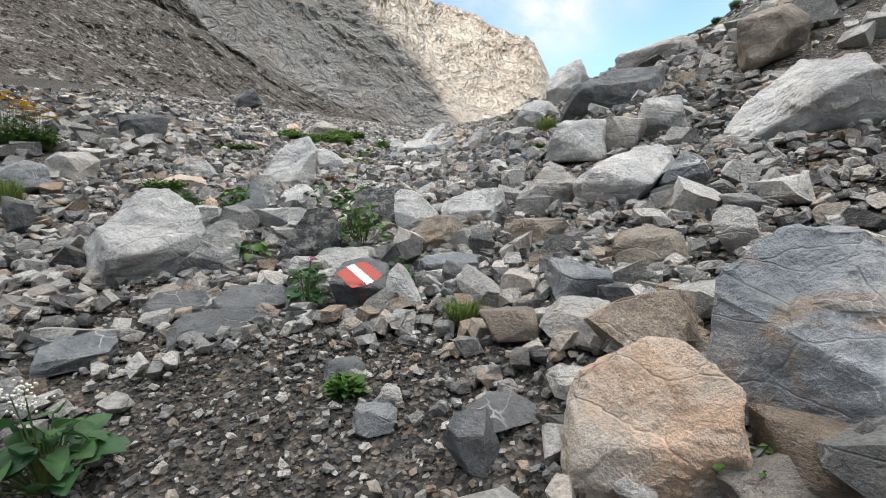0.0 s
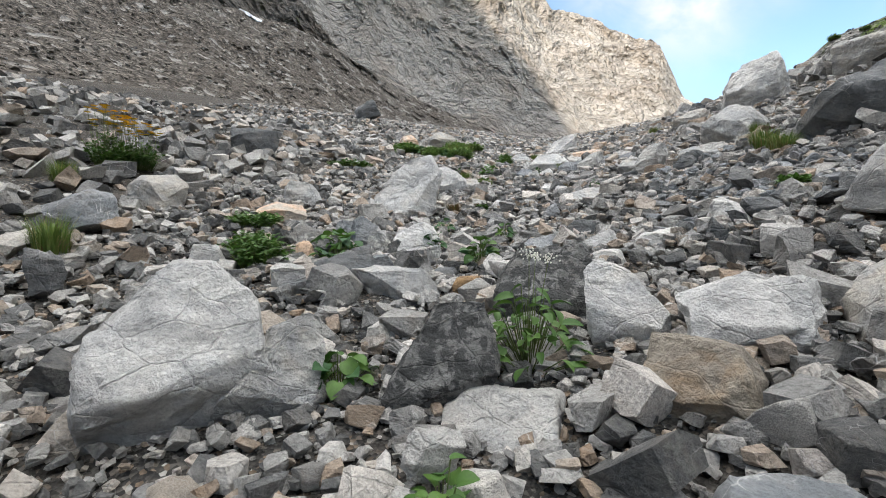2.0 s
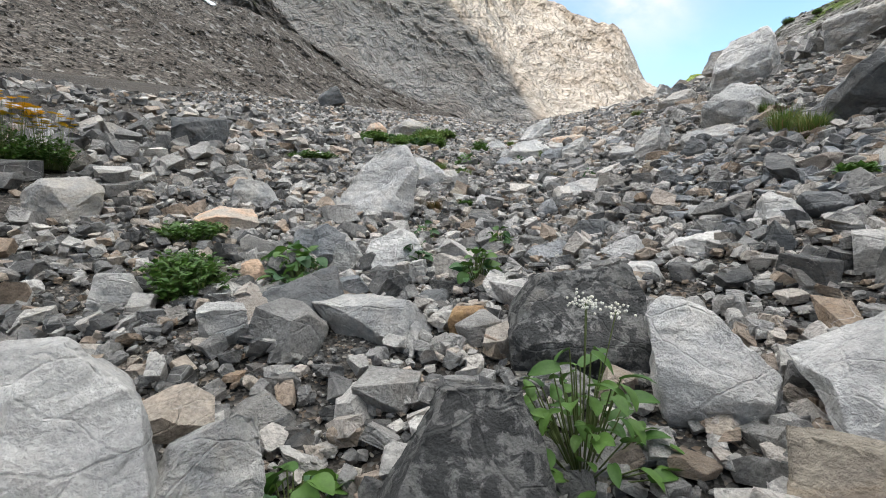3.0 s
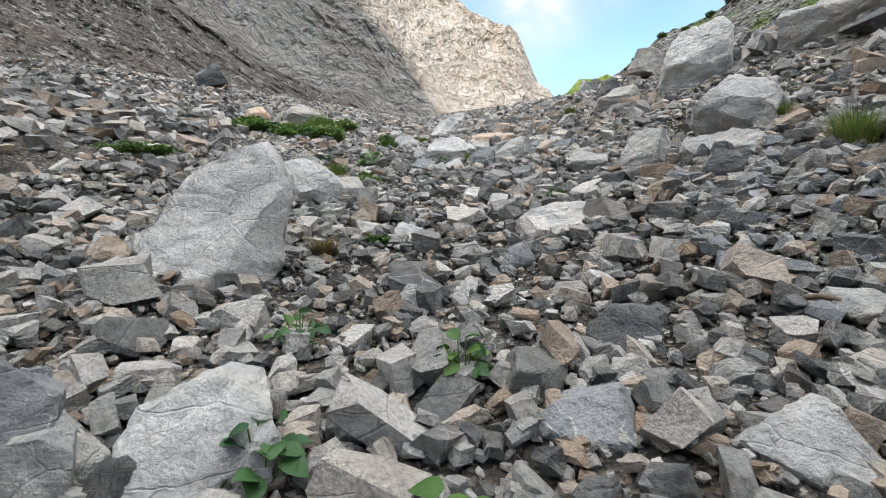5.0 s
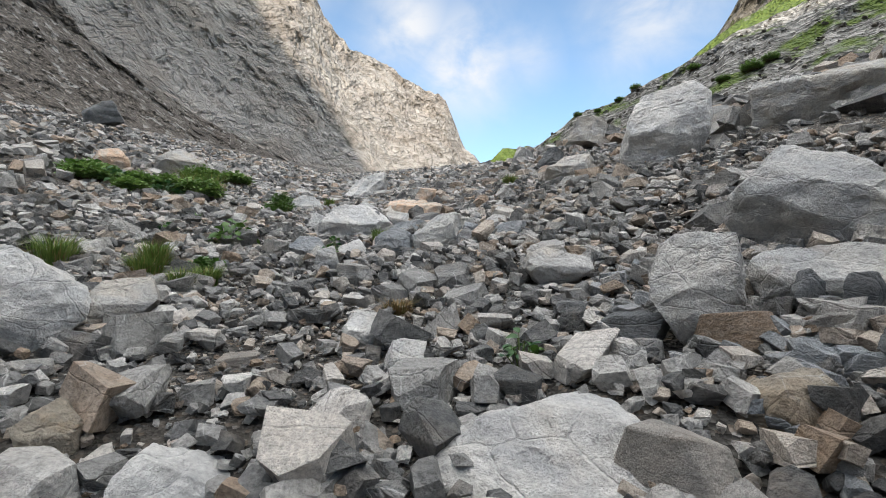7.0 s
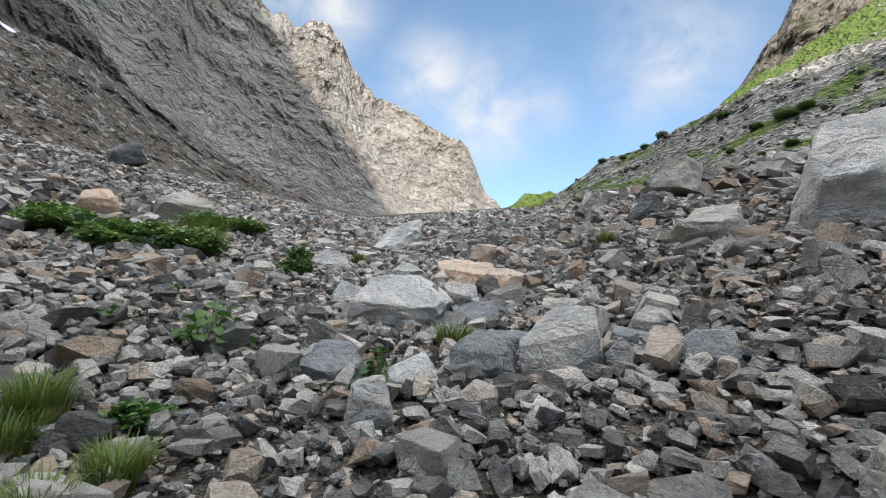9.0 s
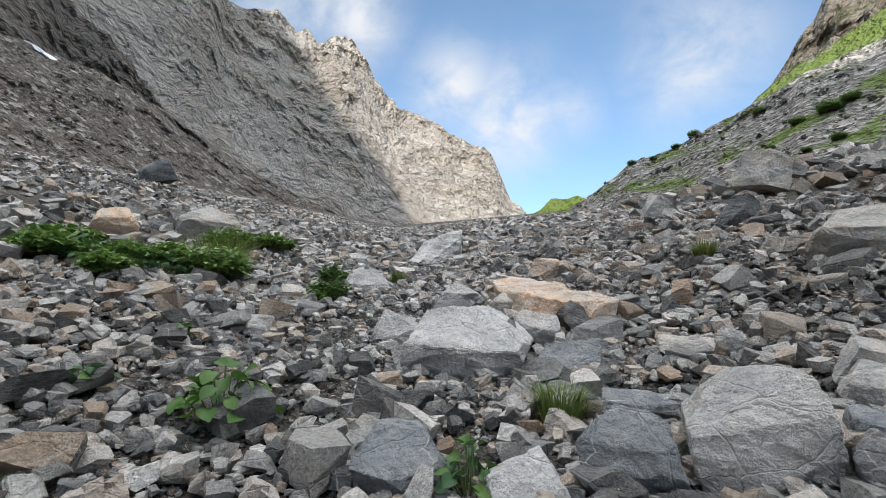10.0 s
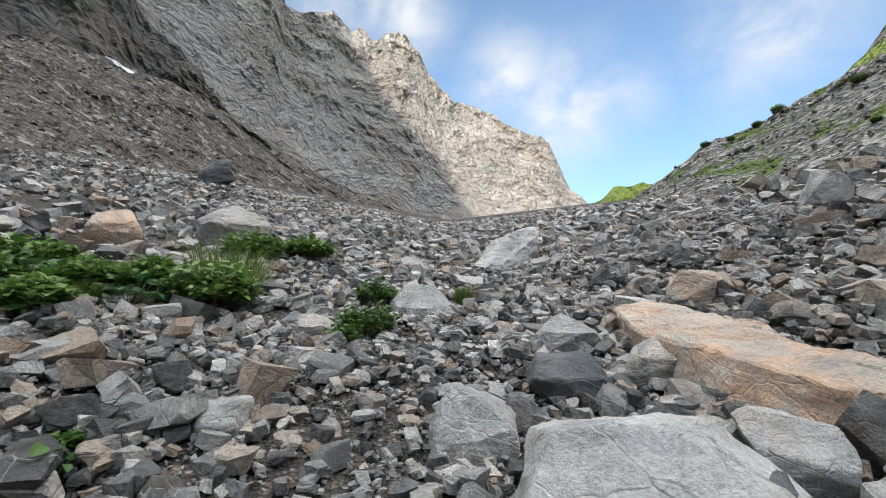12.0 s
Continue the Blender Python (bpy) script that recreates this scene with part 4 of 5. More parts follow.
boulder(1.12, 14.29, 0.37, 0.27, 0.25, -42, BUFF, "buff stone lying in the scree")
boulder(4.02, 21.04, 0.74, 0.53, 0.55, -29, GREY, "grey block on the slope")
boulder(3.65, 18.30, 0.62, 0.45, 0.43, -36, DARK, "dark flat boulder on the slope")
boulder(0.10, 14.84, 0.69, 0.50, 0.11, -36, SLATE, "blue-grey veined boulder lying in the scree")
boulder(0.84, 15.43, 0.51, 0.37, 0.15, -40, BUFF, "flat grey-brown block lying in the scree")
boulder(1.02, 15.21, 0.22, 0.16, 0.20, -45, GREY, "grey block lying in the scree")
boulder(0.86, 18.84, 0.52, 0.38, 0.34, -27, PEACH, "pinkish flat block lying in the scree")
boulder(-2.69, 16.94, 0.37, 0.26, 0.20, 24, PALE, "pale veined block lying in the scree")
boulder(-20.0, 50.0, 2.8, 2.0, 2.0, 22, DARK, "dark boulder on the crest of the bank")


# ---- plants ----
TINY = ("grass_clump", "dry_grass_clump", "stem_bundle", "twig_bundle", "foliage", "frond_clump")


def part(name, bm, mat, parent, label=""):
    me = bpy.data.meshes.new(name)
    bm.to_mesh(me)
    bm.free()
    me.materials.append(mat)
    me.shade_smooth()
    ob = new(name, me)
    ob.parent = parent
    if name in TINY:
        tagged(ob, kind="stuff")
    return tagged(ob, label) if label else ob


def leaf_bm(bm, m, long, wide, fold=0.25, droop=0.35, round_tip=True, rows=5):
    """One cupped leaf along +y in bm, at the pose m."""
    prev = None
    for i in range(rows + 1):
        t = i / rows
        w = wide * (math.sin(math.pi * min(1, 0.12 + t * 0.88)) ** (0.6 if round_tip else 0.9)) * 0.5
        if i == rows:
            w = wide * 0.05
        y, z = long * t, long * (0.25 * t - droop * t * t)
        ring = [bm.verts.new(m @ Vector((sx * w, y, z + abs(sx) * w * fold))) for sx in (-1, -0.5, 0, 0.5, 1)]
        if prev:
            for k in range(4):
                bm.faces.new((prev[k], prev[k + 1], ring[k + 1], ring[k]))
        prev = ring


def tube(bm, a, b, r0, r1, sides=5):
    a, b = Vector(a), Vector(b)
    q = (b - a).to_track_quat("Z", "Y").to_matrix()
    rings = []
    for p, r in ((a, r0), (b, r1)):
        rings.append([bm.verts.new(p + q @ Vector((r * math.cos(k * math.tau / sides), r * math.sin(k * math.tau / sides), 0))) for k in range(sides)])
    for k in range(sides):
        bm.faces.new((rings[0][k], rings[0][(k + 1) % sides], rings[1][(k + 1) % sides], rings[1][k]))


def base_empty(name, x, y, words, category):
    ob = new(name)
    ob.location = (x, y, floor_z(x, y) + 0.05)
    return tagged(ob, words, category)


PLANTS = [0]


def plant_rng():
    PLANTS[0] += 1
    return random.Random(PLANTS[0] * 31 + 5)


def leafy(x, y, wide, high, leaves, bloom):
    """A broad-leaved herb: each leaf on a stalk from the root. bloom: 0 none, 1 yellow and white heads, 2 white, 3 pink."""
    rng = plant_rng()
    wide, high = wide * 1.25, high * 1.2
    words = {0: "broad-leaved green herb growing among the stones", 1: "tall fresh green herb with oval leaves and small flowers", 2: "leafy herb with small white flower heads", 3: "broad-leaved herb with one pink flower head"}[bloom]
    ob = base_empty("leafy_herb", x, y, words, "plant")
    leaves = int(leaves * 3.2)
    long = min(0.62 * max(wide, high), 0.24) * (0.5 if leaves > 28 else 0.5)
    meshes = []
    for k in range(3):
        bm = bmesh.new()
        leaf_bm(bm, Matrix.Identity(4), long, long * (0.55 if bloom == 1 else rng.uniform(0.8, 0.95)), 0.3, rng.uniform(0.3, 0.5))
        me = bpy.data.meshes.new("leaf")
        bm.to_mesh(me)
        bm.free()
        me.materials.append(LEAF if bloom == 1 or rng.random() < 0.5 else LEAF_DARK)
        me.shade_smooth()
        meshes.append(me)
    stems = bmesh.new()
    for k in range(leaves):
        a = k * 2.4 + rng.uniform(-0.3, 0.3)
        out = (0.05 + 0.40 * (k / leaves) ** 0.7) * wide
        h = high * (0.72 - 0.6 * (k / leaves)) * rng.uniform(0.35, 1.15)
        tip = (out * math.cos(a), out * math.sin(a), h)
        tube(stems, (0.01 * math.cos(a), 0.01 * math.sin(a), -0.08), tip, 0.004, 0.003)
        leaf = new("leaf", rng.choice(meshes))
        leaf.parent = ob
        leaf.matrix_basis = pose(*tip, rng.uniform(-40, 40), rng.uniform(-35, 35), math.degrees(a) - 90 + rng.uniform(-60, 60)) @ Matrix.Scale(rng.uniform(0.65, 1.1), 4)
    if bloom:
        for k in range(3 if bloom != 3 else 1):
            heads = bmesh.new()
            a, r = rng.uniform(0, 6.3), wide * rng.uniform(0.05, 0.25)
            top = Vector((r * math.cos(a), r * math.sin(a), high * rng.uniform(0.95, 1.3)))
            tube(stems, (0, 0, 0), top, 0.003, 0.002)
            for _ in range(26):
                d = Vector([rng.gauss(0, 1) for _ in range(3)]) * (0.030 if bloom != 3 else 0.014)
                bmesh.ops.create_icosphere(heads, subdivisions=1, radius=0.0055, matrix=Matrix.Translation(top + Vector((d.x, d.y, d.z * 0.5))))
            part("flower_head", heads, PINK if bloom == 3 else CREAM, ob, "pink flower head" if bloom == 3 else "white flower head")
    part("stem_bundle", stems, STALK, ob)
    return ob


def blades(bm, rng, count, wide, high, lay=0.5, thick=0.0045):
    for _ in range(count):
        a, r = rng.uniform(0, 6.3), wide * 0.28 * math.sqrt(rng.random())
        foot = Vector((r * math.cos(a), r * math.sin(a), -0.07))
        a2 = a + rng.uniform(-0.7, 0.7)
        reach = wide * rng.uniform(0.15, 0.5) * lay * 1.6
        h = high * rng.uniform(0.55, 1.1)
        mid = foot + Vector((reach * 0.35 * math.cos(a2), reach * 0.35 * math.sin(a2), h * 0.65))
        tip = foot + Vector((reach * math.cos(a2), reach * math.sin(a2), h * rng.uniform(0.7, 1.0)))
        side = Vector((-math.sin(a2), math.cos(a2), 0)) * thick
        v = [bm.verts.new(p) for p in (foot - side, foot + side, mid + side * 0.8, mid - side * 0.8, tip)]
        bm.faces.new((v[0], v[1], v[2], v[3])), bm.faces.new((v[3], v[2], v[4]))


def tuft(x, y, wide, high):
    rng = plant_rng()
    ob = base_empty("grass_tuft", x, y, "tuft of green mountain grass between stones", "grass")
    bm = bmesh.new()
    blades(bm, rng, 420, wide * 1.1, high * 1.05)
    part("grass_clump", bm, GRASS, ob)
    bm = bmesh.new()
    blades(bm, rng, 50, wide, high * 0.7, 0.8)
    part("dry_grass_clump", bm, DRY, ob, "withered straw-coloured blades")


def dry(x, y, wide, high):
    rng = plant_rng()
    ob = base_empty("dry_grass_tuft", x, y, "withered brown grass tuft on gravel", "grass")
    bm = bmesh.new()
    blades(bm, rng, 190, wide, high * 0.85, 0.9)
    part("grass_clump", bm, DRY, ob)


def sprays(rng, wide, high, count, size, leaf, stem):
    """Twigs with many small leaves, uneven in outline."""
    for _ in range(count):
        a, r = rng.uniform(0, 6.3), wide * 0.46 * math.sqrt(rng.random())
        k = 1 - 0.55 * (r / (wide * 0.5)) ** 2
        h = high * rng.uniform(0.45, 1.05) * k
        foot = Vector((r * 0.6 * math.cos(a), r * 0.6 * math.sin(a), -0.02))
        tip = Vector((r * math.cos(a) + rng.gauss(0, 0.03), r * math.sin(a) + rng.gauss(0, 0.03), h))
        tube(stem, foot, tip, 0.004, 0.0015, 4)
        for i in range(9):
            t = rng.uniform(0.25, 1.0)
            p = foot.lerp(tip, t)
            s = size * rng.uniform(0.6, 1.25)
            m = pose(*p, rng.uniform(-20, 50), rng.uniform(-30, 30), rng.uniform(0, 360))
            v = [leaf.verts.new(m @ Vector(c)) for c in ((0, 0, 0), (s * 0.32, s * 0.45, s * 0.08), (0, s, -s * 0.1), (-s * 0.32, s * 0.45, s * 0.08))]
            leaf.faces.new((v[0], v[1], v[2])), leaf.faces.new((v[0], v[2], v[3]))


def bush(x, y, wide, high):
    rng = plant_rng()
    ob = base_empty("low_shrub", x, y, "low dense green shrub on the scree", "shrub")
    leaf, stem = bmesh.new(), bmesh.new()
    sprays(rng, wide * 1.15, high * 0.66, int(120 + 130 * wide), 0.105, leaf, stem)
    part("foliage", leaf, SHRUB, ob)
    part("twig_bundle", stem, BARK, ob)


def weeds(x, y, wide, high):
    rng = plant_rng()
    ob = base_empty("weed_clump", x, y, "patch of small green weeds in the gravel", "plant")
    leaf, stem = bmesh.new(), bmesh.new()
    sprays(rng, wide, high * 0.55, int(40 + 110 * wide), 0.06, leaf, stem)
    part("foliage", leaf, LEAF, ob)
    part("twig_bundle", stem, STALK, ob)
    bm = bmesh.new()
    blades(bm, rng, 60, wide, high * 0.5)
    part("grass_clump", bm, GRASS, ob)


def fern(x, y, wide, high):
    rng = plant_rng()
    ob = base_empty("small_fern", x, y, "small bright green fern under a boulder", "plant")
    leaf, stem = bmesh.new(), bmesh.new()
    sprays(rng, 0.14, 0.12, 26, 0.03, leaf, stem)
    part("frond_clump", leaf, LEAF, ob)
    part("stem_bundle", stem, STALK, ob)


def flowers(x, y, wide, high):
    rng = plant_rng()
    ob = base_empty("yellow_flower_clump", x, y, "clump of yellow flowering mountain herbs", "flower")
    leaf, stem = bmesh.new(), bmesh.new()
    sprays(rng, wide * 1.2, high * 0.7, 120, 0.06, leaf, stem)
    for _ in range(34):
        a, r = rng.uniform(0, 6.3), wide * 0.5 * math.sqrt(rng.random())
        top = Vector((r * math.cos(a), r * math.sin(a), high * rng.uniform(0.75, 1.1)))
        tube(stem, (top.x * 0.6, top.y * 0.6, 0), top, 0.003, 0.002, 4)
        head = bmesh.new()
        for k in range(6):
            m = Matrix.Translation(top) @ pose(0, 0, 0, 15, 0, k * 60)
            v = [head.verts.new(m @ Vector(c)) for c in ((0, 0, 0), (0.018, 0.032, 0.006), (0, 0.058, 0), (-0.018, 0.032, 0.006))]
            head.faces.new(v)
        part("flower_head", head, YELLOW, ob, "bright yellow flower head")
    part("foliage", leaf, LEAF, ob)
    part("stem_bundle", stem, STALK, ob)


leafy(-0.83, 4.96, 0.50, 0.53, 26, 1)
leafy(-1.87, 4.62, 0.30, 0.23, 9, 0)
weeds(-3.47, 6.24, 0.60, 0.60)
leafy(-3.04, 6.98, 0.34, 0.34, 8, 0)
bush(-4.84, 18.06, 0.48, 0.43)
bush(-5.00, 18.85, 0.83, 0.50)
bush(-4.65, 19.25, 0.66, 0.54)
bush(-3.96, 19.18, 0.94, 0.73)
bush(-4.68, 21.94, 0.93, 0.70)
bush(-4.07, 22.74, 0.98, 0.56)
flowers(-7.02, 7.85, 0.52, 0.75)
flowers(-6.82, 8.18, 0.59, 0.66)
tuft(-6.66, 6.92, 0.38, 0.35)
tuft(-4.89, 5.38, 0.38, 0.43)
tuft(2.07, 8.84, 0.42, 0.30)
weeds(1.52, 7.23, 0.26, 0.19)
leafy(-1.98, 7.30, 0.19, 0.25, 8, 0)
leafy(-1.39, 6.87, 0.28, 0.25, 12, 0)
leafy(-1.25, 7.87, 0.22, 0.18, 7, 0)
leafy(-2.08, 8.18, 0.21, 0.20, 6, 0)
dry(-2.22, 9.62, 0.25, 0.26)
tuft(-2.80, 13.54, 0.44, 0.26)
tuft(-2.28, 12.95, 0.31, 0.24)
tuft(2.48, 10.68, 0.31, 0.26)
dry(-1.15, 6.78, 0.11, 0.12)
tuft(-2.18, 13.30, 0.34, 0.23)
tuft(-0.40, 14.78, 0.38, 0.27)
weeds(-1.81, 9.98, 0.11, 0.11)
tuft(-3.51, 13.40, 0.49, 0.31)
dry(-0.47, 12.16, 0.29, 0.19)
leafy(0.04, 10.80, 0.17, 0.15, 6, 0)
leafy(-2.34, 15.02, 0.44, 0.36, 14, 0)
leafy(-1.02, 14.22, 0.23, 0.21, 9, 0)
weeds(-2.31, 19.08, 0.71, 0.57)
tuft(2.24, 17.15, 0.36, 0.27)
weeds(-2.29, 13.78, 0.31, 0.20)
leafy(-3.25, 15.33, 0.23, 0.13, 5, 0)
weeds(-2.42, 18.64, 0.29, 0.32)
weeds(-2.38, 20.20, 0.57, 0.51)
tuft(-1.29, 20.40, 0.34, 0.31)
leafy(-3.20, 16.38, 0.19, 0.17, 6, 0)
leafy(-1.54, 1.80, 0.35, 0.25, 16, 2)
tuft(0.12, 2.75, 0.26, 0.19)
leafy(-1.09, 3.81, 0.23, 0.24, 6, 0)
fern(0.85, 1.37, 0.08, 0.07)
weeds(-0.48, 2.24, 0.11, 0.10)
weeds(-4.16, 7.23, 0.69, 0.34)
tuft(2.11, 9.48, 0.45, 0.37)
weeds(-3.68, 6.47, 0.62, 0.49)
weeds(-5.40, 12.70, 1.10, 0.28)
tuft(-4.21, 20.09, 1.45, 0.60)
leafy(-0.33, 3.62, 0.15, 0.20, 6, 0)
leafy(-0.98, 3.43, 0.21, 0.26, 10, 3)
weeds(-2.46, 15.32, 0.30, 0.21)
dry(-1.54, 15.43, 0.15, 0.10)
weeds(-3.24, 16.54, 0.16, 0.15)
bush(-5.65, 18.35, 0.80, 0.45)
bush(-6.0, 19.2, 0.95, 0.5)
leafy(-5.2, 18.5, 0.7, 0.35, 22, 0)
leafy(-4.5, 18.75, 0.6, 0.3, 18, 0)
leafy(-5.9, 18.8, 0.7, 0.35, 20, 0)
tuft(-4.75, 18.55, 0.3, 0.25)
tuft(-2.80, 13.78, 0.4, 0.34)
leafy(-2.85, 6.72, 0.42, 0.36, 12, 0)
leafy(-2.72, 6.48, 0.32, 0.28, 9, 0)

# ---- the painted trail mark on its stone ----
def painted_stone():
    x, y = -0.61, 3.52
    bm = bmesh.new()
    chip(bm, 3, 911, (0.50, 0.42, 0.56))
    # the broken flat face that carries the mark
    res = bmesh.ops.bisect_plane(bm, geom=bm.verts[:] + bm.edges[:] + bm.faces[:], plane_co=(0, 0, 0.17), plane_no=(0, 0, 1), clear_outer=True)
    bmesh.ops.contextual_create(bm, geom=[e for e in res["geom_cut"] if isinstance(e, bmesh.types.BMEdge)])
    bmesh.ops.bevel(bm, geom=bm.edges[:], offset=0.014, segments=1, affect="EDGES")
    ob = new("painted_stone", finish_mesh(bm, "painted_stone", DARK))
    ob.matrix_world = pose(x, y, floor_z(x, y) + 0.05, 30, 4, 6)
    tagged(ob, "dark grey stone with a red and white trail mark", "trail mark")
    FOOTPRINTS.append((x, y, 0.34, 0.34))
    # stripes of worn paint, 3 mm proud of the face
    for a0, a1, mat, name, words in ((-0.135, -0.035, RED_PAINT, "red_stripe", "worn red paint stripe"), (-0.032, 0.032, WHITE_PAINT, "white_stripe", "white paint stripe"), (0.035, 0.120, RED_PAINT, "red_stripe", "worn red paint stripe")):
        bm = bmesh.new()
        grid = []
        for i in range(7):
            for j in range(12):
                ragged = 0.012 * noise.noise(Vector((j * 0.9, a0 * 30, i * 0.4)))
                u = a0 + (a1 - a0) * i / 6 + (ragged if i in (0, 6) and name == "red_stripe" else 0.0)
                v = (j / 11 - 0.5) * (0.27 - 0.5 * abs(u) + 0.03 * noise.noise(Vector((i * 0.8, a0 * 9, 2))))
                px, py = v * 0.62 + u * 0.78, -v * 0.78 + u * 0.62 - 0.02
                hit, place, normal, _ = ob.ray_cast(Vector((px, py, 1)), Vector((0, 0, -1)))
                grid.append(bm.verts.new(place + normal * 0.003 if hit else Vector((px, py, 0.17))))
        for i in range(6):
            for j in range(11):
                bm.faces.new((grid[i * 12 + j], grid[(i + 1) * 12 + j], grid[(i + 1) * 12 + j + 1], grid[i * 12 + j + 1]))
        part(name, bm, mat, ob, words)


scene.view_layers[0].update()
painted_stone()


def dead_branch():
    curve = bpy.data.curves.new("dead_branch", "CURVE")
    curve.dimensions, curve.bevel_depth, curve.bevel_resolution = "3D", 0.022, 2
    s = curve.splines.new("POLY")
    s.points.add(7)
    for i, p in enumerate(s.points):
        t = i / 7
        x, y = 0.30 + 0.28 * t, 8.27 - 0.66 * t
        p.co = (x + 0.02 * math.sin(i * 2.1), y, floor_z(x, y) + 0.07 + 0.02 * math.sin(i * 1.7), 1)
        p.radius = 1.0 - 0.6 * t
    ob = new("dead_branch", curve)
    curve.materials.append(BARK)
    tagged(ob, "weathered brown dead branch lying on the scree", "branch")


dead_branch()

def snow_patch():
    talus = bpy.data.objects["talus_slope"]
    bm = bmesh.new()
    rim = []
    for k in range(16):
        a = k * math.tau / 16
        az, el = -37.0 + 1.1 * math.cos(a) * (1 + 0.3 * math.sin(3 * a)), 22.1 - 0.42 * math.cos(a) + 0.13 * math.sin(a)
        hit, place, normal, _ = talus.ray_cast(EYE_POINT, sky_way(az, el))
        if hit:
            rim.append(bm.verts.new(place + Vector((0, 0, 0.3))))
    if len(rim) > 3:
        top = bm.faces.new(rim)
        low = bmesh.ops.extrude_face_region(bm, geom=[top])
        bmesh.ops.translate(bm, verts=[v for v in low["geom"] if isinstance(v, bmesh.types.BMVert)], vec=(0, 0, 0.25))
    me = bpy.data.meshes.new("snow_patch")
    bm.to_mesh(me)
    bm.free()
    me.materials.append(SNOW)
    tagged(new("snow_patch", me), "small white remnant of old snow below the cliff", "snow")


snow_patch()

# small rocks that lie on the slabs
boulder(-0.42, 15.86, 0.12, 0.08, 0.10, 20, DARK, "small dark stone lying on a large slab", raise_by=0.33, name="stone")


# dark shrubs on the hillside
def slope_shrub(az, el, wide):
    hill = bpy.data.objects["hillside"]
    hit, place, normal, _ = hill.ray_cast(EYE_POINT, sky_way(az, el))
    if not hit:
        return
    rng = plant_rng()
    ob = tagged(new("slope_shrub"), "dark green dwarf shrub on the stony hillside", "shrub", "shrubs on the hillside")
    ob.location = place
    leaf, stem = bmesh.new(), bmesh.new()
    sprays(rng, wide, wide * 0.5, 420, wide * 0.055, leaf, stem)
    part("foliage", leaf, SHRUB, ob)
    part("twig_bundle", stem, BARK, ob)


for az, el, wide in ((37.6, 21.0, 4.0), (41.6, 21.2, 3.5), (44.8, 19.6, 3.0), (47.4, 20.2, 4.5), (49.0, 20.8, 3.5), (35.4, 20.0, 3.5), (33.6, 18.9, 3.0), (28.8, 17.6, 3.0), (39.7, 22.0, 3.0), (48.0, 17.5, 2.5), (31.2, 17.9, 2.5), (45.5, 16.8, 1.8), (42.5, 17.5, 2.0)):
    slope_shrub(az, el, wide)

# ---- loose scree ----
def template(seed, cuts):
    bm = bmesh.new()
    chip(bm, cuts, seed)
    bmesh.ops.triangulate(bm, faces=bm.faces[:])
    bmesh.ops.recalc_face_normals(bm, faces=bm.faces[:])
    v = np.array([p.co[:] for p in bm.verts], dtype=np.float32)
    t = np.array([[p.index for p in f.verts] for f in bm.faces], dtype=np.int32)
    bm.free()
    return v, t


SHAPES = [template(1000 + k, 3 + k % 4) for k in range(36)]
LITTLE = [template(2000 + k, 1 + k % 2) for k in range(24)]
rng = np.random.default_rng(7)
FOOT = np.array(FOOTPRINTS)


def free(x, y, size):
    """False within the footprint of a large stone."""
    d = np.hypot(FOOT[:, 0] - x, FOOT[:, 1] - y)
    return bool((d > FOOT[:, 3] * (1.0 if size < 0.12 else 1.25)).all())


def bare(x, y):
    """How bare the trodden path is: 1 on dark fine gravel, 0 in the scree."""
    a = math.exp(-(((x + 0.75 + 0.25 * (y - 1.6)) / 1.05) ** 2 + ((y - 1.8) / 1.2) ** 2))
    b = 0.38 * math.exp(-(((x + 1.55) / 0.75) ** 2 + ((y - 11.8) / 2.2) ** 2))
    c = 0.32 * math.exp(-(((x + 1.9 - 0.06 * (y - 16)) / 0.5) ** 2 + ((y - 17) / 3.0) ** 2))
    return min(1.0, 1.7 * max(a, b, c))


def turn(yaw, tx, ty):
    cz, sz, cx, sx, cy, sy = math.cos(yaw), math.sin(yaw), math.cos(tx), math.sin(tx), math.cos(ty), math.sin(ty)
    rz = np.array([[cz, -sz, 0], [sz, cz, 0], [0, 0, 1]])
    rx = np.array([[1, 0, 0], [0, cx, -sx], [0, sx, cx]])
    ry = np.array([[cy, 0, sy], [0, 1, 0], [-sy, 0, cy]])
    return rx @ ry @ rz


def scatter(name, spots, shapes, words, mat):
    """One mesh of many loose stones. spots: (x, y, z, size)."""
    vs, ts, at = [], [], 0
    for x, y, z, s in spots:
        v, t = shapes[rng.integers(len(shapes))]
        dims = np.array([s * rng.uniform(0.8, 1.35), s * rng.uniform(0.6, 1.0), s * rng.uniform(0.38, 0.8)])
        m = turn(rng.uniform(0, 6.28), rng.normal(0.1, 0.3), rng.normal(0, 0.3))
        vs.append((v * dims) @ m.T + (x, y, z))
        ts.append(t + at)
        at += len(v)
    v, t = np.concatenate(vs).astype(np.float32), np.concatenate(ts)
    me = bpy.data.meshes.new(name)
    me.vertices.add(len(v)), me.loops.add(len(t) * 3), me.polygons.add(len(t))
    me.vertices.foreach_set("co", v.ravel())
    me.loops.foreach_set("vertex_index", t.ravel().astype(np.int32))
    me.polygons.foreach_set("loop_start", np.arange(0, len(t) * 3, 3, dtype=np.int32))
    me.update(calc_edges=True)
    me.shade_flat()
    me.materials.append(mat)
    return tagged(new(name, me), words, "scree", kind="stuff")


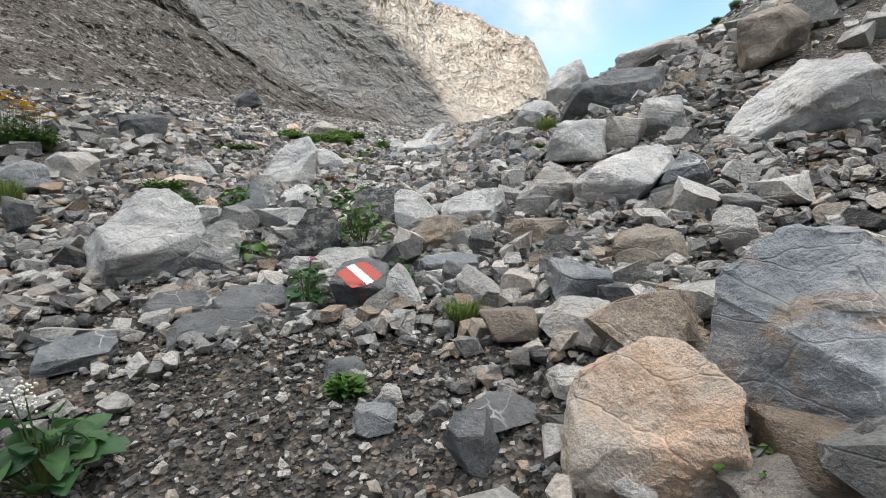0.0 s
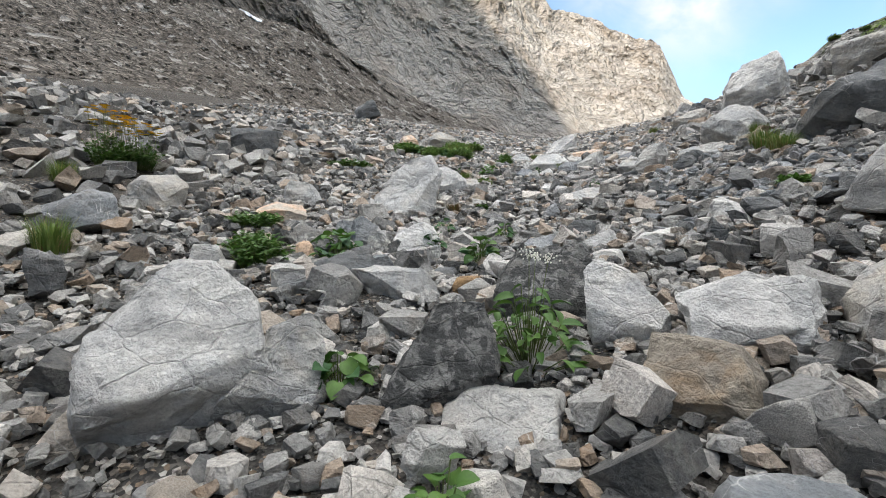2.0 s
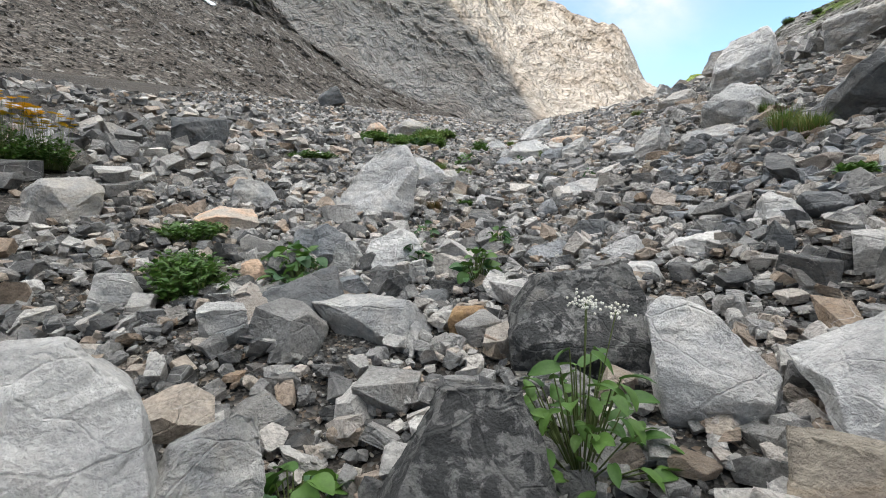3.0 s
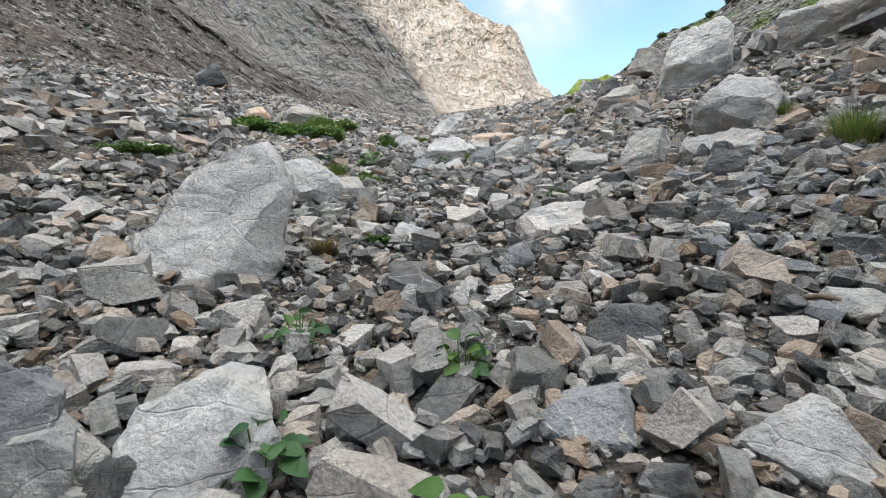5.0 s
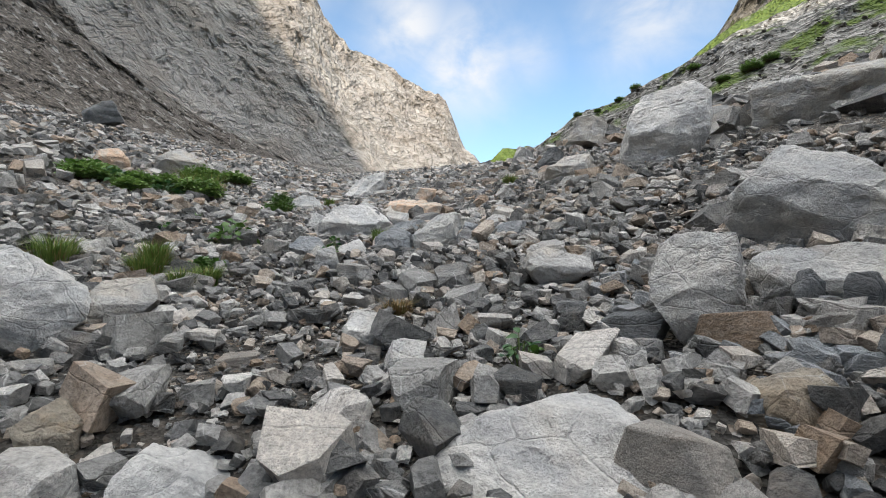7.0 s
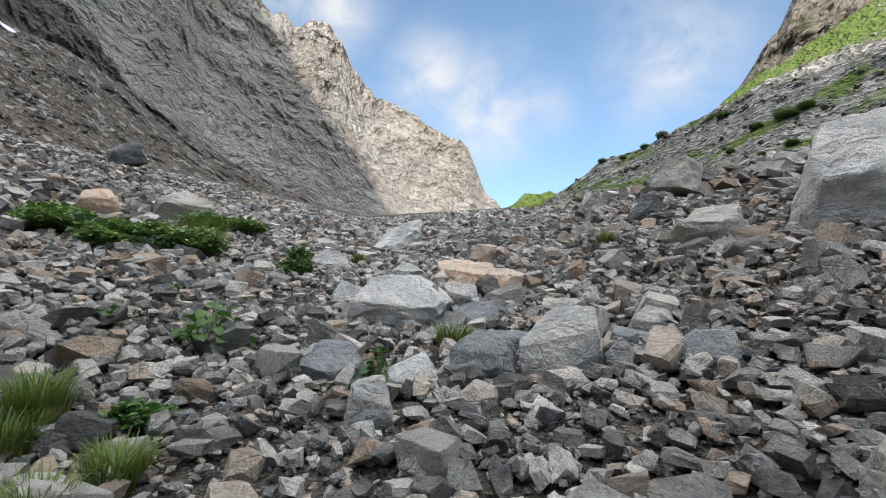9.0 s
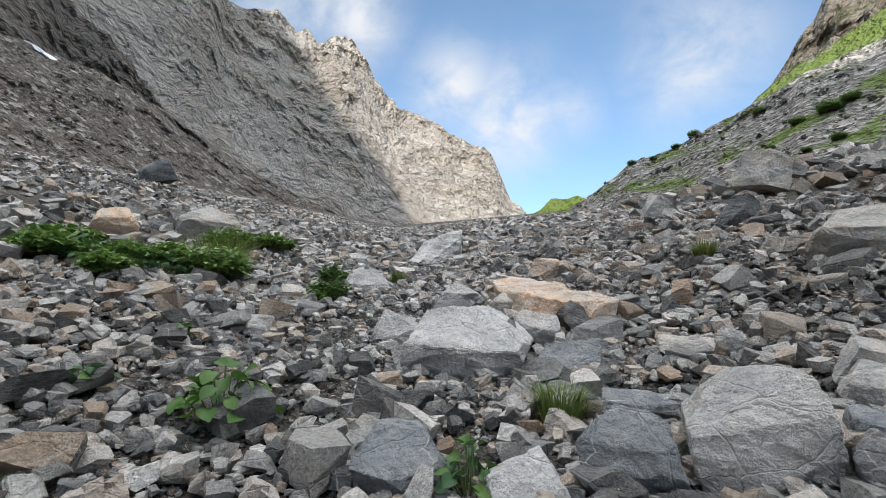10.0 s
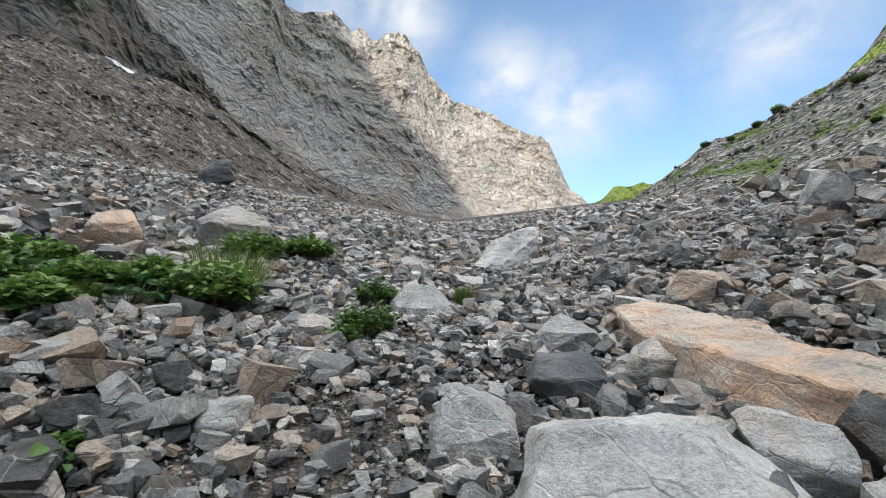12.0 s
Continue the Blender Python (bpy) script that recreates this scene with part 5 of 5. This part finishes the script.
def spread(count, x0, x1, y0, y1, low, high, power, sink=0.1, keep_bare=1.0, gap=True):
    out = []
    xs, ys, us = rng.uniform(x0, x1, count), rng.uniform(y0, y1, count), rng.random(count)
    for x, y, u in zip(xs, ys, us):
        s = low * (high / low) ** (u ** power)
        if gap and not free(x, y, s):
            continue
        if bare(x, y) * keep_bare > rng.random():
            continue
        out.append((x, y, floor_z(x, y) + s * sink, s))
    return out


def on_slope(name, ob, count, low, high, words, mat):
    """Loose stones on a mountain side."""
    co = np.empty(len(ob.data.vertices) * 3, dtype=np.float32)
    ob.data.vertices.foreach_get("co", co)
    co = co.reshape(-1, 3)
    pick = rng.integers(0, int(len(co) * 0.93), count)
    spots = []
    for i in pick:
        p, q = co[i], co[i + 1]
        if np.linalg.norm(p - q) > 8:
            continue
        s = low * (high / low) ** (rng.random() ** 2.4)
        spots.append((*(p + (q - p) * rng.random() + rng.normal(0, 0.3, 3) * (1, 1, 0)), s))
    return scatter(name, spots, LITTLE, words, mat)


# dark broken blocks on the steep side of the gully
dark_rng = random.Random(77)
for k in range(24):
    boulder(dark_rng.uniform(0.5, 2.6), dark_rng.uniform(6.5, 11.5), dark_rng.uniform(0.18, 0.42), dark_rng.uniform(0.15, 0.3), dark_rng.uniform(0.08, 0.2), dark_rng.uniform(0, 180), DARK, "dark grey angular stone on the steep flank", name="stone")
FOOT = np.array(FOOTPRINTS)

# single stones near the path, each a thing of its own
singles = []
for seed in range(14):
    bm = bmesh.new()
    chip(bm, 6 + seed % 3, 3000 + seed)
    bmesh.ops.bevel(bm, geom=bm.edges[:], offset=0.025, segments=1, affect="EDGES")
    bmesh.ops.triangulate(bm, faces=bm.faces[:])
    singles.append(finish_mesh(bm, "stone", STONE, 24))
for x, y, z, s in spread(460, -3.6, 2.6, 0.6, 22, 0.17, 0.34, 1.6, 0.18)[:300]:
    ob = new("stone", singles[rng.integers(len(singles))])
    ob.matrix_world = pose(x, y, z, rng.normal(6, 12), rng.normal(0, 12), rng.uniform(0, 360)) @ Matrix.Diagonal((s * rng.uniform(0.9, 1.4), s * rng.uniform(0.7, 1.1), s * rng.uniform(0.45, 0.85), 1))
    tagged(ob, "angular grey limestone stone lying in the scree", "stone", "loose stones in the gully")

scatter("scree_blocks", spread(5200, -9, 9, -2, 30, 0.13, 0.42, 2.2, 0.24), SHAPES, "broken limestone blocks of all greys", RUBBLE)
scatter("scree_stones", spread(32000, -5.5, 4.8, -1.2, 24, 0.06, 0.17, 1.35, 0.46), SHAPES, "fist-sized angular limestone rubble", RUBBLE)
scatter("scree_chips", spread(30000, -4.2, 3.2, -0.8, 19.5, 0.022, 0.065, 1.0, 0.5, 0.3), LITTLE, "small limestone chips between the stones", RUBBLE)
shale = [(x, y, z, s * 1.1) for x, y, z, s in spread(700, 0.0, 2.4, 6.7, 11.6, 0.06, 0.17, 1.3, 0.42) if x > 0.25 + 0.09 * (y - 6.7)]
scatter("dark_shale", shale, SHAPES, "dark blue-grey broken shale on the steep flank", SLATE)
grit_spots = []
for x, y, u in zip(rng.uniform(-2.6, 0.6, 16000), rng.uniform(0.5, 3.6, 16000), rng.random(16000)):
    if bare(x, y) > rng.uniform(0.25, 1.0):
        size = 0.009 + 0.03 * u ** 3
        grit_spots.append((x, y, floor_z(x, y) + size * 0.2, size))
scatter("path_grit", grit_spots, LITTLE, "dark fine grit and pebbles on the trodden path", GRIT)
scatter("bank_stones", spread(12500, -34, -6, 5, 66, 0.10, 0.55, 2.0, 0.2, gap=False), LITTLE, "grey rubble on the bank", RUBBLE)
scatter("flank_stones", spread(9500, 5.5, 30, 2, 62, 0.10, 0.75, 2.0, 0.2, gap=False), LITTLE, "grey rubble on the steep flank", RUBBLE)
scatter("upper_stones", spread(9000, -9, 9, 24, 62, 0.10, 0.45, 2.2, 0.15, gap=False), LITTLE, "grey rubble further up the gully", RUBBLE)
on_slope("talus_stones", bpy.data.objects["talus_slope"], 12000, 0.18, 1.3, "brown-grey rubble on the talus fan", FAR_RUBBLE)
on_slope("hillside_stones", bpy.data.objects["hillside"], 9000, 0.18, 1.2, "grey rubble on the hillside", FAR_RUBBLE)
